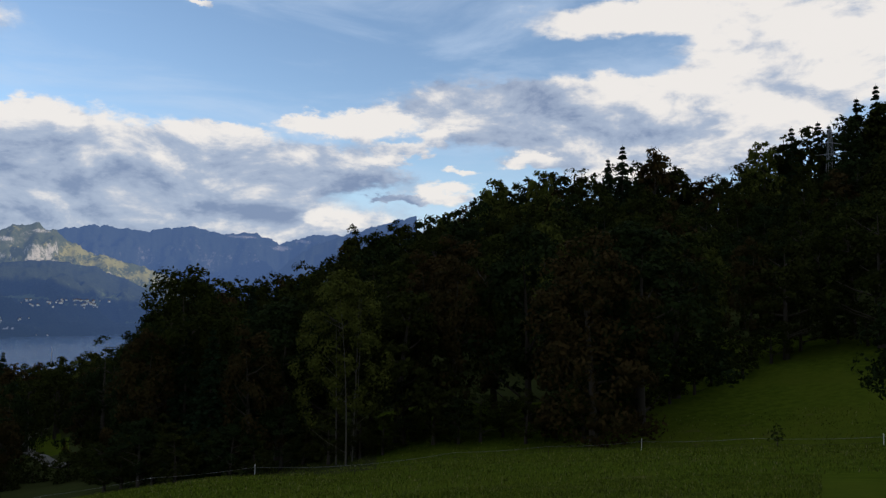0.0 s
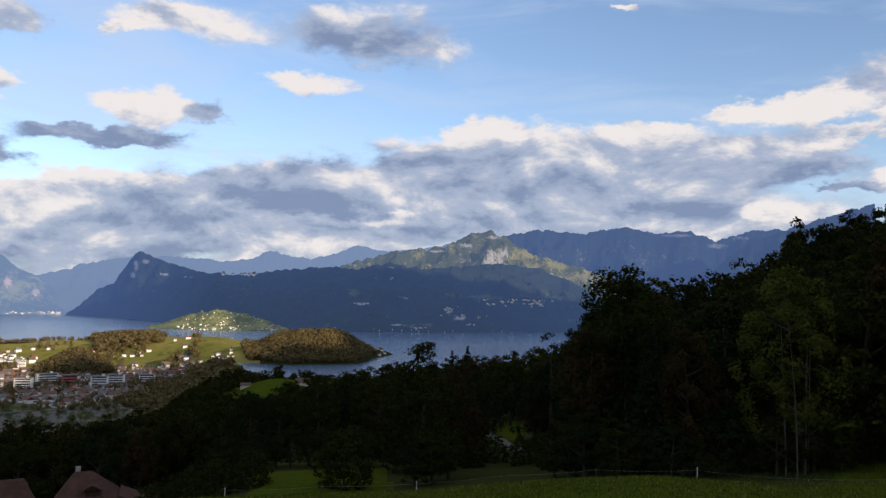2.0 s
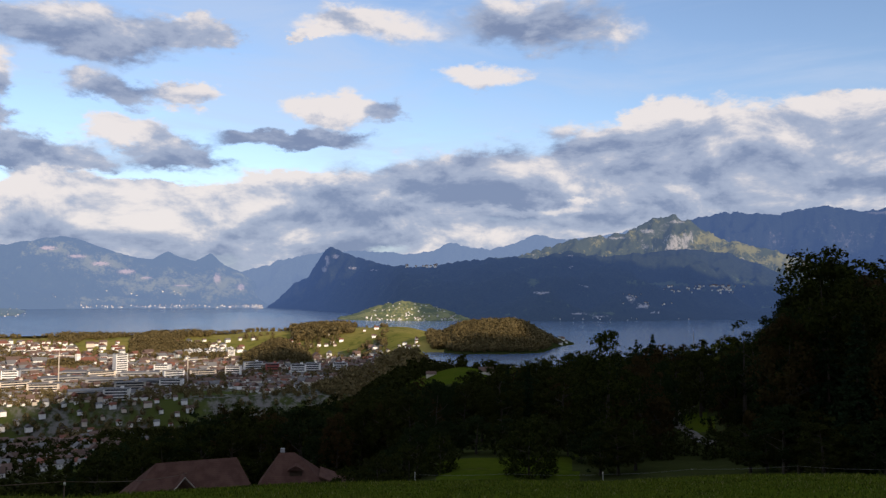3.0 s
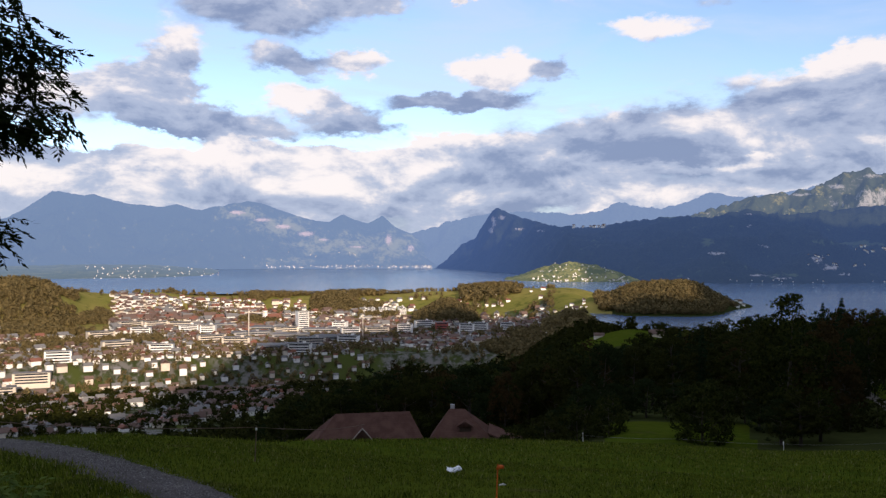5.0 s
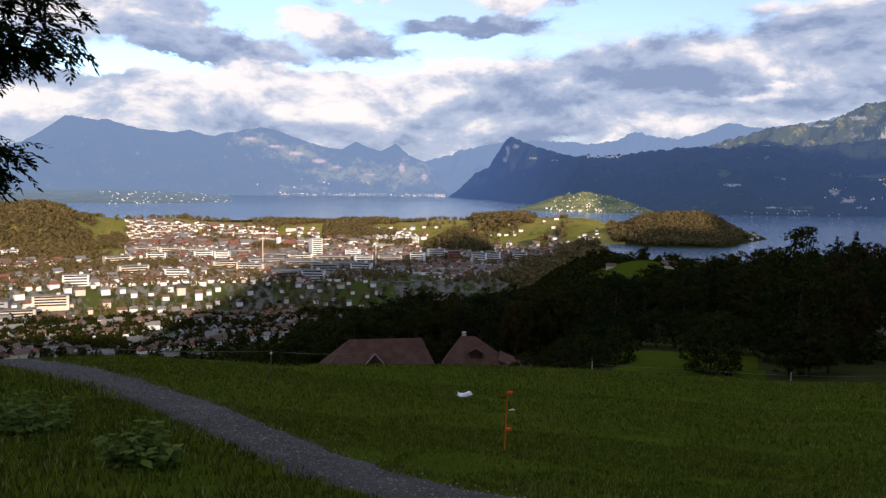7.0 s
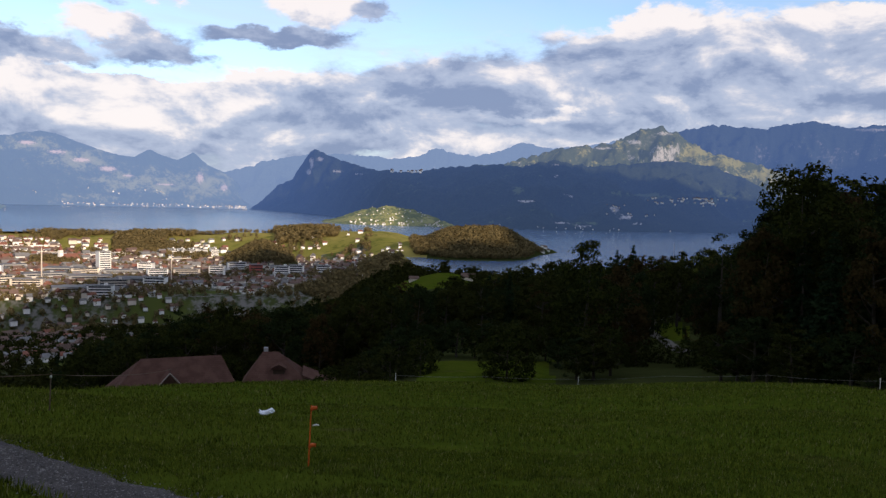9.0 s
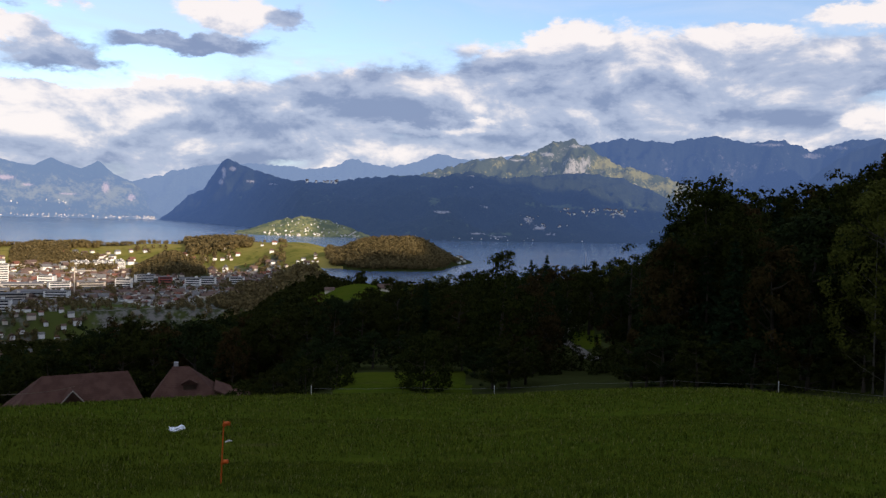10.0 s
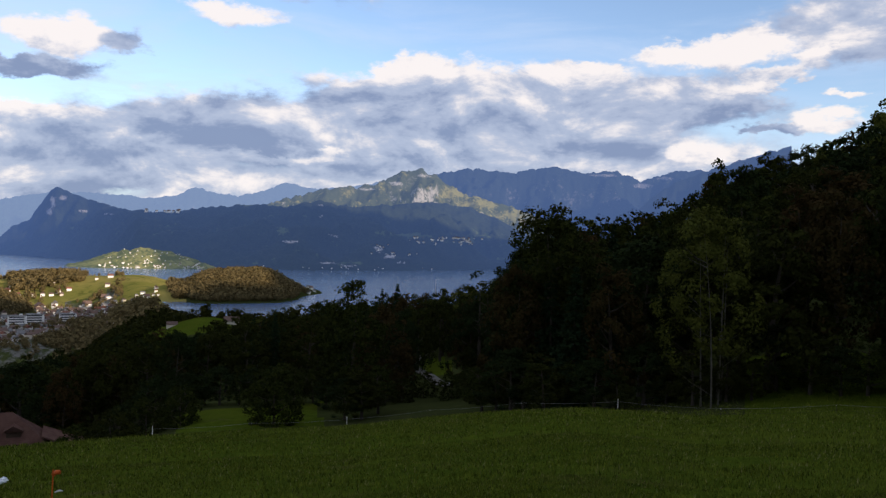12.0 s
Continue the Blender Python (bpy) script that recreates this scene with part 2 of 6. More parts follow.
def mountain_material(name, wood, meadow, rock, rock_lo, rock_hi, haze, reach, scale=0.004, open_land=0.0):
    """Forest, pasture and bare rock over a far slope; blue haze is painted in as glow, growing with the distance from
    the valley.
    """
    def build(g):
        a = g.noise(g.pos, scale, 6.0, 0.62)
        b = g.noise(g.pos, scale * 6, 6.0, 0.68)
        c = g.noise(g.pos, scale * 26, 4.0, 0.65)
        slope = g.add("ShaderNodeSeparateXYZ", {0: g.add("ShaderNodeNewGeometry").outputs["Normal"]}).outputs[2]
        meadows = g.add("ShaderNodeAttribute", attribute_name="pasture").outputs["Fac"]
        crags = g.add("ShaderNodeAttribute", attribute_name="crag").outputs["Fac"]
        dark = g.mix(g.ramp(c, 0.35, 0.65), wood, tuple(v * 0.55 for v in wood))
        f = g.math("MULTIPLY_ADD", meadows, 0.15, g.math("MULTIPLY_ADD", b, 0.5, g.math("MULTIPLY", a, 0.5)))
        col = g.mix(g.ramp(g.math("ADD", f, open_land), 0.58, 0.66), dark, g.mix(c, meadow, tuple(v * 0.7 for v in meadow)))
        r = g.math("MULTIPLY_ADD", b, 0.9, g.math("MULTIPLY_ADD", c, 0.5, g.math("SUBTRACT", 0.30, slope)))
        col = g.mix(g.ramp(r, rock_lo, rock_hi), col, rock)
        col = g.mix(g.ramp(g.math("MULTIPLY_ADD", crags, 0.42, g.math("MULTIPLY_ADD", c, 0.55, g.math("MULTIPLY", b, 0.5))), 0.80, 0.90), col, rock)
        g.set("Base Color", col)
        # haze mixed into the surface as emission, stronger with distance
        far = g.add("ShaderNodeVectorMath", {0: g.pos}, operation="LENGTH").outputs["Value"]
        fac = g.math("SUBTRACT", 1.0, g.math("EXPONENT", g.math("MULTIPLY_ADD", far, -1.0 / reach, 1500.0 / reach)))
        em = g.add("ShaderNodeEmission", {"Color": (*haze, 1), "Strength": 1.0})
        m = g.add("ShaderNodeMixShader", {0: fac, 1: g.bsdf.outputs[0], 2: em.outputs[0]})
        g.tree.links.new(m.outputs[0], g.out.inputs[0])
    return material(name, build, 0.95, 0.05)


# ---- helpers for meshes ----
def mesh_of(name, verts, faces, mats=(), smooth=False):
    me = bpy.data.meshes.new(name)
    me.from_pydata([tuple(v) for v in verts], [], [tuple(f) for f in faces])
    for m in mats:
        me.materials.append(m)
    if smooth:
        me.polygons.foreach_set("use_smooth", [True] * len(me.polygons))
    me.update()
    return me


def part(name, me, mat, parent, label=""):
    if isinstance(me, bmesh.types.BMesh):
        bm, me = me, bpy.data.meshes.new(name)
        bm.to_mesh(me)
        bm.free()
    if mat is not None and not me.materials:
        me.materials.append(mat)
    ob = new(name, me)
    ob.parent = parent
    return tagged(ob, label)


def at(yaw, r, z=0.0):
    """The place at a compass yaw (degrees to the left of +y) and a distance."""
    return Vector((-math.sin(radians(yaw)) * r, math.cos(radians(yaw)) * r, z))


# ---- ground ----
# brow of the meadow: yaw, how far off it lies, how many degrees under the eye's level
BROW = [(-60, 60, 3.0), (-45, 65, 6.0), (-28, 70, 7.7), (-20, 72, 8.4), (-9, 73, 9.5), (0, 74, 10.3), (7, 72, 11.25), (15, 71, 11.05), (22, 79, 11.7),
        (32, 85, 12.8), (43, 80, 13.0), (56, 60, 13.0), (68, 32, 12.8), (78, 30, 11.65), (85, 30, 11.5), (100, 32, 10.0), (130, 40, 6.0)]
SLOPES = {}


def slope_beyond(yaw, *pairs):
    """Height of the ground past the brow along one yaw: distance, height."""
    SLOPES[yaw] = pairs


LAKE_Z = -85.0
slope_beyond(-180, (60, 9), (120, 26), (300, 70), (600, 150), (1200, 300), (2500, 300), (5000, 200))
slope_beyond(-108, (60, 13), (120, 32), (300, 90), (600, 190), (1200, 330), (2500, 400), (5000, 300))
slope_beyond(-60, (90, 4), (150, 22), (300, 70), (600, 150), (1200, 300), (2500, 300), (5000, 200))
slope_beyond(-30, (80, -9.5), (120, -4), (170, 6), (300, 45), (450, 82), (700, 130), (1400, 230), (5000, 200))
slope_beyond(-20, (85, -11.5), (120, -7), (170, 2), (300, 30), (450, 52), (700, 80), (1400, 150), (5000, 100))
slope_beyond(-10, (90, -12.5), (130, -6), (200, 11), (300, 30), (450, 46), (700, 60), (1200, 50), (5000, -100))
slope_beyond(0, (90, -14), (120, -10), (180, 1), (260, 12), (400, 18), (600, 5), (1000, -60), (1400, -100), (5000, -100))
slope_beyond(7, (90, -15.5), (120, -13), (180, -5), (260, 2), (400, -2), (600, -35), (900, -100), (5000, -100))
slope_beyond(15, (100, -19), (150, -19), (220, -17), (350, -22), (500, -45), (900, -100), (5000, -100))
slope_beyond(25, (110, -22), (200, -33), (260, -36.5), (400, -44), (600, -62), (850, -95), (950, -100), (5000, -100))
slope_beyond(33, (105, -24), (150, -27), (200, -34), (350, -45), (500, -62), (850, -92), (950, -100), (5000, -100))
slope_beyond(42, (100, -23), (150, -27.5), (200, -36), (350, -54), (560, -60), (620, -53), (720, -68), (930, -90), (1000, -98), (5000, -100))
slope_beyond(46, (105, -25), (155, -33), (215, -44), (370, -66), (600, -74), (950, -82), (1250, -80), (1450, -72), (1680, -65), (1880, -100), (5000, -100))
slope_beyond(50, (110, -28), (160, -40), (230, -53), (400, -77), (650, -105), (900, -130), (1250, -136), (1500, -88), (1680, -67), (1850, -92), (5000, -100))
slope_beyond(58, (100, -27), (150, -37), (230, -53), (400, -87), (650, -127), (1000, -155), (1350, -160), (1600, -110), (1720, -82), (1850, -95), (5000, -100))
slope_beyond(68, (60, -17), (120, -36), (250, -70), (600, -120), (1000, -155), (1350, -163), (1600, -112), (1720, -83), (1850, -95), (5000, -100))
slope_beyond(78, (60, -16), (150, -45), (400, -95), (640, -126), (1000, -152), (1350, -154), (1550, -98), (1680, -72), (1850, -95), (5000, -100))
slope_beyond(81.5, (60, -15), (150, -45), (400, -95), (650, -125), (1000, -149), (1280, -134), (1430, -68), (1510, -47), (1650, -62), (1850, -95), (5000, -100))
slope_beyond(85, (60, -15), (150, -45), (400, -95), (650, -124), (1000, -148), (1250, -135), (1420, -70), (1500, -48), (1650, -62), (1850, -95), (5000, -100))
slope_beyond(110, (60, -8), (150, -30), (400, -80), (650, -110), (1000, -140), (1300, -120), (1500, -60), (1850, -60), (5000, -60))
slope_beyond(145, (60, 0), (150, 5), (400, 20), (1000, 60), (5000, 100))
slope_beyond(180, *SLOPES[-180])

GRID_R = np.concatenate([np.linspace(0.4, 40, 60), np.geomspace(41, 420, 110), np.geomspace(428, 5000, 95)])
YAWS = sorted(SLOPES)


def table(rows, col):
    return [r[0] for r in rows], [r[col] for r in rows]


def shade_crest_height(side):
    """How high the unseen mountain behind stands over the sunbeam that grazes it, by the distance to the side; shaped
    to cast the wanted shade.
    """
    # the high part past 1200 m stands in for cloud shade
    return np.interp(side, [-4000, -900, -250, -85, 0, 130, 260, 386, 617, 660, 700, 760, 900, 1150, 1230, 1300, 1500, 2000, 2400, 2900, 4000],
                     [5, 5, 5, 22, 90, 166, 194, 222, 205, 208, 222, 252, 290, 400, 900, 1050, 900, 740, 600, 330, 250])


def profile(yaw):
    lo = max(y for y in YAWS if y <= yaw + 1e-9)
    hi = min((y for y in YAWS if y >= yaw - 1e-9))
    f = 0.0 if hi == lo else (yaw - lo) / (hi - lo)
    rb = float(np.interp(yaw, *table(BROW, 1)))
    el = float(np.interp(yaw, *table(BROW, 2)))
    zb = EYE - rb * math.tan(radians(el))
    back = np.clip((abs(yaw + 108) if yaw < 60 else 360 - 108 - yaw), 0, 180)
    rows = []
    for y in (lo, hi):
        rr = [0.0, rb] + [p[0] for p in SLOPES[y] if p[0] > rb + 8]
        zz = [0.0, zb] + [p[1] for p in SLOPES[y] if p[0] > rb + 8]
        if y <= -60 or y >= 110:
            rr, zz = [0.0] + [p[0] for p in SLOPES[y]], [0.0] + [p[1] for p in SLOPES[y]]
        rows.append(np.interp(GRID_R, rr, zz))
    return rows[0] * (1 - f) + rows[1] * f


def build_heights():
    yaws = np.concatenate([np.arange(-180, -40, 2.0), np.arange(-40, 100, 0.5), np.arange(100, 180, 2.0)])
    z = np.array([profile(y) for y in yaws])
    # soften the kinks along and across
    for _ in range(2):
        s = z.copy()
        s[:, 1:-1] = (z[:, :-2] + 2 * z[:, 1:-1] + z[:, 2:]) / 4
        z = s
    for _ in range(6):
        z = (np.roll(z, 1, 0) + 2 * z + np.roll(z, -1, 0)) / 4
    for i, y in enumerate(yaws):
        for j, r in enumerate(GRID_R):
            p = at(y, r)
            z[i, j] += noise.noise((p.x * 0.35, p.y * 0.35, 0)) * min(0.03, r * 0.004) + noise.noise((p.x * 0.012, p.y * 0.012, 3)) * min(6.0, max(0, r - 130) * 0.012)
            s = p.x * SUN_DIR.x + p.y * SUN_DIR.y
            s /= math.cos(radians(SUN_EL))
            side = (-p.x * SUN_DIR.y + p.y * SUN_DIR.x) / math.cos(radians(SUN_EL))
            # unseen ridge added towards the sun to shade meadow, town and promontory
            if s > 200:
                top = 1500 * math.tan(radians(SUN_EL)) + shade_crest_height(side)
                top += 10 * noise.noise((side * 0.006, 0.3, 0)) + 8 * noise.noise((side * 0.02, 1.3, 0))
                z[i, j] = max(z[i, j], top - 1.1 * abs(s - 1500))
    # wooded mount on the spit in the bay
    for i, y in enumerate(yaws):
        for j, r in enumerate(GRID_R):
            if 900 < r < 1700:
                bump = 52 * math.exp(-abs((y - 39.4) / 4.0) ** 4 - ((r - 1290) / 140) ** 2) + 22 * math.exp(-((y - 34.6) / 1.6) ** 2 - ((r - 1400) / 90) ** 2)
                z[i, j] += max(0, bump - 3) if bump > 3 else 0
                neck = 46 * math.exp(-((y - 44.0) / 2.6) ** 2 - ((r - 1310) / 210) ** 2)
                z[i, j] = max(z[i, j], -114 + neck)
            if 1000 < r < 1600:
                z[i, j] += 34 * math.exp(-((y - 54.6) / 2.0) ** 2 - ((r - 1290) / 90) ** 2)
    return yaws, z


GRID_YAW, GRID_Z = build_heights()


def height(x, y):
    """The ground's height under a place."""
    r = min(math.hypot(x, y), 4900)
    a = math.degrees(math.atan2(-x, y))
    i = np.searchsorted(GRID_YAW, a, side="right") - 1
    k = (i + 1) % len(GRID_YAW)
    span = (GRID_YAW[k] - GRID_YAW[i]) % 360
    f = ((a - GRID_YAW[i]) % 360) / span
    j = int(np.clip(np.searchsorted(GRID_R, r) - 1, 0, len(GRID_R) - 2))
    g = float(np.clip((r - GRID_R[j]) / (GRID_R[j + 1] - GRID_R[j]), 0, 1))
    return float((1 - f) * ((1 - g) * GRID_Z[i, j] + g * GRID_Z[i, j + 1]) + f * ((1 - g) * GRID_Z[k, j] + g * GRID_Z[k, j + 1]))


def ground(yaw, r, dz=0.0):
    p = at(yaw, r)
    return Vector((p.x, p.y, height(p.x, p.y) + dz))


def zone(yaw, r):
    """0 meadow, 1 forest floor, 2 town, 3 pasture."""
    p = at(yaw, r)
    yaw += 1.2 * noise.noise((p.x * 0.03, p.y * 0.03, 9))
    r *= 1 + 0.08 * noise.noise((p.x * 0.03, p.y * 0.03, 5))
    if r < float(np.interp(yaw, *table(BROW, 1))) + 5 or yaw < 4 and r < 112:
        return 0
    if 33.4 < yaw < 43.0 and r < 141 or 24.4 < yaw < 26.9 and 222 < r < 262 or -32 < yaw < -12 and r < 140 or 38 < yaw < 46 and 540 < r < 700:
        return 0
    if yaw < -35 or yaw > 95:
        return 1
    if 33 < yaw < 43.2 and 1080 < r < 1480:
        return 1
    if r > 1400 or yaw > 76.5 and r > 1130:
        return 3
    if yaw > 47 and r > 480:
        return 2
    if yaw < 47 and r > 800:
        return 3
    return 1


def make_ground():
    n, m = len(GRID_YAW), len(GRID_R)
    verts = [(0, 0, 0)]
    for i, y in enumerate(GRID_YAW):
        for j, r in enumerate(GRID_R):
            p = at(y, r)
            verts.append((p.x, p.y, GRID_Z[i, j]))
    faces, mat = [], []
    for i in range(n):
        k = (i + 1) % n
        faces.append((0, 1 + k * m, 1 + i * m))
        mat.append(0)
        for j in range(m - 1):
            faces.append((1 + i * m + j, 1 + k * m + j, 1 + k * m + j + 1, 1 + i * m + j + 1))
            mat.append(zone(GRID_YAW[i], GRID_R[j]))
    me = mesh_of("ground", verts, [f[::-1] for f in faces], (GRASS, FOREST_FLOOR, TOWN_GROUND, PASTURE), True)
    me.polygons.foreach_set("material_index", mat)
    me.flip_normals() if me.polygons[len(me.polygons) // 2].normal.z < 0 else None
    return tagged(new("ground", me), "green mown meadow falling away to woods, town and lake", "ground", kind="structure")


make_ground()


def make_lake():
    yaws = np.linspace(8, 92, 85)
    near = np.interp(yaws, [8, 28, 43.5, 45.5, 46.5, 92], [860, 880, 960, 1380, 1728, 1728])
    radii = np.linspace(0, 1, 12)
    verts, faces = [], []
    for y, r0 in zip(yaws, near):
        for v in radii:
            p = at(y, r0 + (4850 - r0) * v)
            verts.append((p.x, p.y, LAKE_Z))
    m = len(radii)
    for i in range(len(yaws) - 1):
        for j in range(m - 1):
            faces.append((i * m + j, i * m + j + 1, (i + 1) * m + j + 1, (i + 1) * m + j))
    me = mesh_of("water", verts, faces, (WATER,))
    if me.polygons[0].normal.z < 0:
        me.flip_normals()
    tagged(new("water", me), "wide calm blue lake between the mountains", "lake", kind="structure")


make_lake()


# ---- mountains ----
def mountain(name, label, mat, skyline, shore, depth, rough=1.0, seed=0, cliff=0.0, step=0.11, pasture=(), crag=()):
    """A range: skyline (yaw, degrees of elevation), shore (yaw, distance of its foot), depth from foot to ridge."""
    y0, y1 = skyline[0][0], skyline[-1][0]
    lo, hi = min(y0, y1), max(y0, y1)
    sk, sh = sorted(skyline), sorted(shore)
    n, m = int((hi - lo) / step) + 1, 72
    verts, faces = [], []
    for i in range(n):
        y = lo + (hi - lo) * i / (n - 1)
        el = float(np.interp(y, *table(sk, 1)))
        r0 = float(np.interp(y, *table(sh, 1)))
        rt = r0 + depth
        fine = noise.fractal((y * 1.6, seed, 0), 0.6, 2.1, 6) * 0.13 * rough
        zt = EYE + rt * math.tan(radians(el + fine))
        z0 = LAKE_Z - 6
        for j in range(m):
            v = j / (m - 12) if j < m - 11 else 1 + (j - (m - 12)) / 11
            if v <= 1:
                r = r0 + depth * v
                rise = v ** (1.0 + cliff) if cliff >= 0 else v
                z = z0 + (zt - z0) * rise
                amp = (zt - z0) * 0.34 * rough * math.sin(math.pi * min(1, v)) ** 0.8
                q = at(y, r) * 0.004
                z += amp * (noise.ridged_multi_fractal((q.x * 1.1, q.y * 1.1, seed + z * 0.002), 0.85, 2.2, 7, 1.0, 2.0) * 0.55 - 0.62)
                line = EYE + r * math.tan(radians(el + fine))
                z = min(z, line - (1 - v) * 3)
            else:
                r = rt + (v - 1) * 250
                z = zt - (zt - z0) * (v - 1)
            p = at(y, r)
            verts.append((p.x, p.y, z))
    for i in range(n - 1):
        for j in range(m - 1):
            faces.append((i * m + j, (i + 1) * m + j, (i + 1) * m + j + 1, i * m + j + 1))
    me = mesh_of(name, verts, faces, (mat,), True)
    if sum(p.normal.z for p in me.polygons) < 0:
        me.flip_normals()
    # open land, bare rock and painted sunlit patches: yaw, elevation, half width, half height
    co = np.array(verts)
    ya, el = np.degrees(np.arctan2(-co[:, 0], co[:, 1])), np.degrees(np.arctan2(co[:, 2] - EYE, np.hypot(co[:, 0], co[:, 1])))
    for key, spots in (("pasture", pasture), ("crag", crag)):
        val = np.zeros(len(co))
        for y, e, w, h in spots:
            val = np.maximum(val, np.exp(-(((ya - y) / w) ** 2 + ((el - e) / h) ** 2)))
        me.attributes.new(key, "FLOAT", "POINT").data.foreach_set("value", val)
    return tagged(new(name, me), label, "mountain", kind="structure")


HAZE_GLOW = (0.27, 0.40, 0.64)
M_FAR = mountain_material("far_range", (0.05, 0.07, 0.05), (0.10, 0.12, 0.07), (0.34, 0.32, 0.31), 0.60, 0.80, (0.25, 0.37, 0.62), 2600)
# darker copy of far_range: shade put into its colours and haze glow
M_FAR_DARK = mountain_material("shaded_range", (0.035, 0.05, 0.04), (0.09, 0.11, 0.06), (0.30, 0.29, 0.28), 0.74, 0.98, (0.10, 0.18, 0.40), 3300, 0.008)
# dark wood paints its shaded half, pale pasture and pink rock the sunlit
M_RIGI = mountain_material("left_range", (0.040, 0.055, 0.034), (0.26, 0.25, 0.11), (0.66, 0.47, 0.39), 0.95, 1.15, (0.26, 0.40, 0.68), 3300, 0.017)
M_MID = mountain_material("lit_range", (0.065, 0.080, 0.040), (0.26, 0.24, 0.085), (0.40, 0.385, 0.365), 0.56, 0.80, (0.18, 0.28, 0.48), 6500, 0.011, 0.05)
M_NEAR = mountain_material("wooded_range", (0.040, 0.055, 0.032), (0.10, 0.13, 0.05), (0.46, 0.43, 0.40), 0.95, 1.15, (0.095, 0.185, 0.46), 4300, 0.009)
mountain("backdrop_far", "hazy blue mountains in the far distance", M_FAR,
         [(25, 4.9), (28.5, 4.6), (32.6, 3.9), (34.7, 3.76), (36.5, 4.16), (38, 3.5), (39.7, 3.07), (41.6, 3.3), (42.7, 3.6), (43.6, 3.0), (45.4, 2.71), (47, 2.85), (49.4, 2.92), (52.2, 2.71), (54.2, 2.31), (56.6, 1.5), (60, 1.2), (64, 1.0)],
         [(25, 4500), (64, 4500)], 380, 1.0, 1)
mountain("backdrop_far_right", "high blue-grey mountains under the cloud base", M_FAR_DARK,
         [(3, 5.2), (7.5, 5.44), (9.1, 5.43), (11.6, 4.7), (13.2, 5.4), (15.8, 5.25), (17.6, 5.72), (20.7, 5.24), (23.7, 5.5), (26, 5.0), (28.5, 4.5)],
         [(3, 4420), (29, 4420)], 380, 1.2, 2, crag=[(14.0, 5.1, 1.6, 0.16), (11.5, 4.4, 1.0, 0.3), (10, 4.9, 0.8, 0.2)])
# pasture and crag spots also put sunlight into the colour, right of yaw 70
LEFT_RANGE = mountain("backdrop_left", "long mountain range above the lake, haze and sunlit patches painted into its colours", M_RIGI,
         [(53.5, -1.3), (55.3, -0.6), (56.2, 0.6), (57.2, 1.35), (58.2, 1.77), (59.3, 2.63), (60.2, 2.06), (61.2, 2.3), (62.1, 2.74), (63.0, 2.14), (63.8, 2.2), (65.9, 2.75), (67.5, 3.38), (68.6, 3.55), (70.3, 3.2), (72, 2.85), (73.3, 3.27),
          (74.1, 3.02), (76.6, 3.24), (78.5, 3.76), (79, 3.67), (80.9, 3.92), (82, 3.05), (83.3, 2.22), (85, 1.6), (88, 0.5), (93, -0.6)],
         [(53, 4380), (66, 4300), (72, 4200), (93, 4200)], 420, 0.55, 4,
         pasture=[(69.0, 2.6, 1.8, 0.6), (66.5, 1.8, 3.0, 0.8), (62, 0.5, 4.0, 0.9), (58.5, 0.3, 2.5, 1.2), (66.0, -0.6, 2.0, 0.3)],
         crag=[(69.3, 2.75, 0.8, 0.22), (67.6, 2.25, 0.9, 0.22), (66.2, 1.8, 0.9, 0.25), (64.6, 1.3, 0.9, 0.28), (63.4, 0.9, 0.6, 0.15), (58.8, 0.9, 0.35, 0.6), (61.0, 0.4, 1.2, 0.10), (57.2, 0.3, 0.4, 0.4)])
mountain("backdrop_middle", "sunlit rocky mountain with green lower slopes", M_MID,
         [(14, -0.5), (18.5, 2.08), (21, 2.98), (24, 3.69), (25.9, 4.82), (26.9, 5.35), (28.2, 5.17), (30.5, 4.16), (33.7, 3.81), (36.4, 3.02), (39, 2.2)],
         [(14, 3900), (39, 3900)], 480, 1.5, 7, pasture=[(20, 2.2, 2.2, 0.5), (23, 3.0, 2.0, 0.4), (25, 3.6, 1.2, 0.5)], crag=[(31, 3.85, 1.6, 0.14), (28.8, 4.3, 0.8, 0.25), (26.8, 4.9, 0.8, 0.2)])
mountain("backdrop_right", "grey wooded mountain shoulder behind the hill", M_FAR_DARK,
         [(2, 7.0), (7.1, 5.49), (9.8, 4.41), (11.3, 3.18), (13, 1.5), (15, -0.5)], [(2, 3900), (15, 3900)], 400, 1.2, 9)
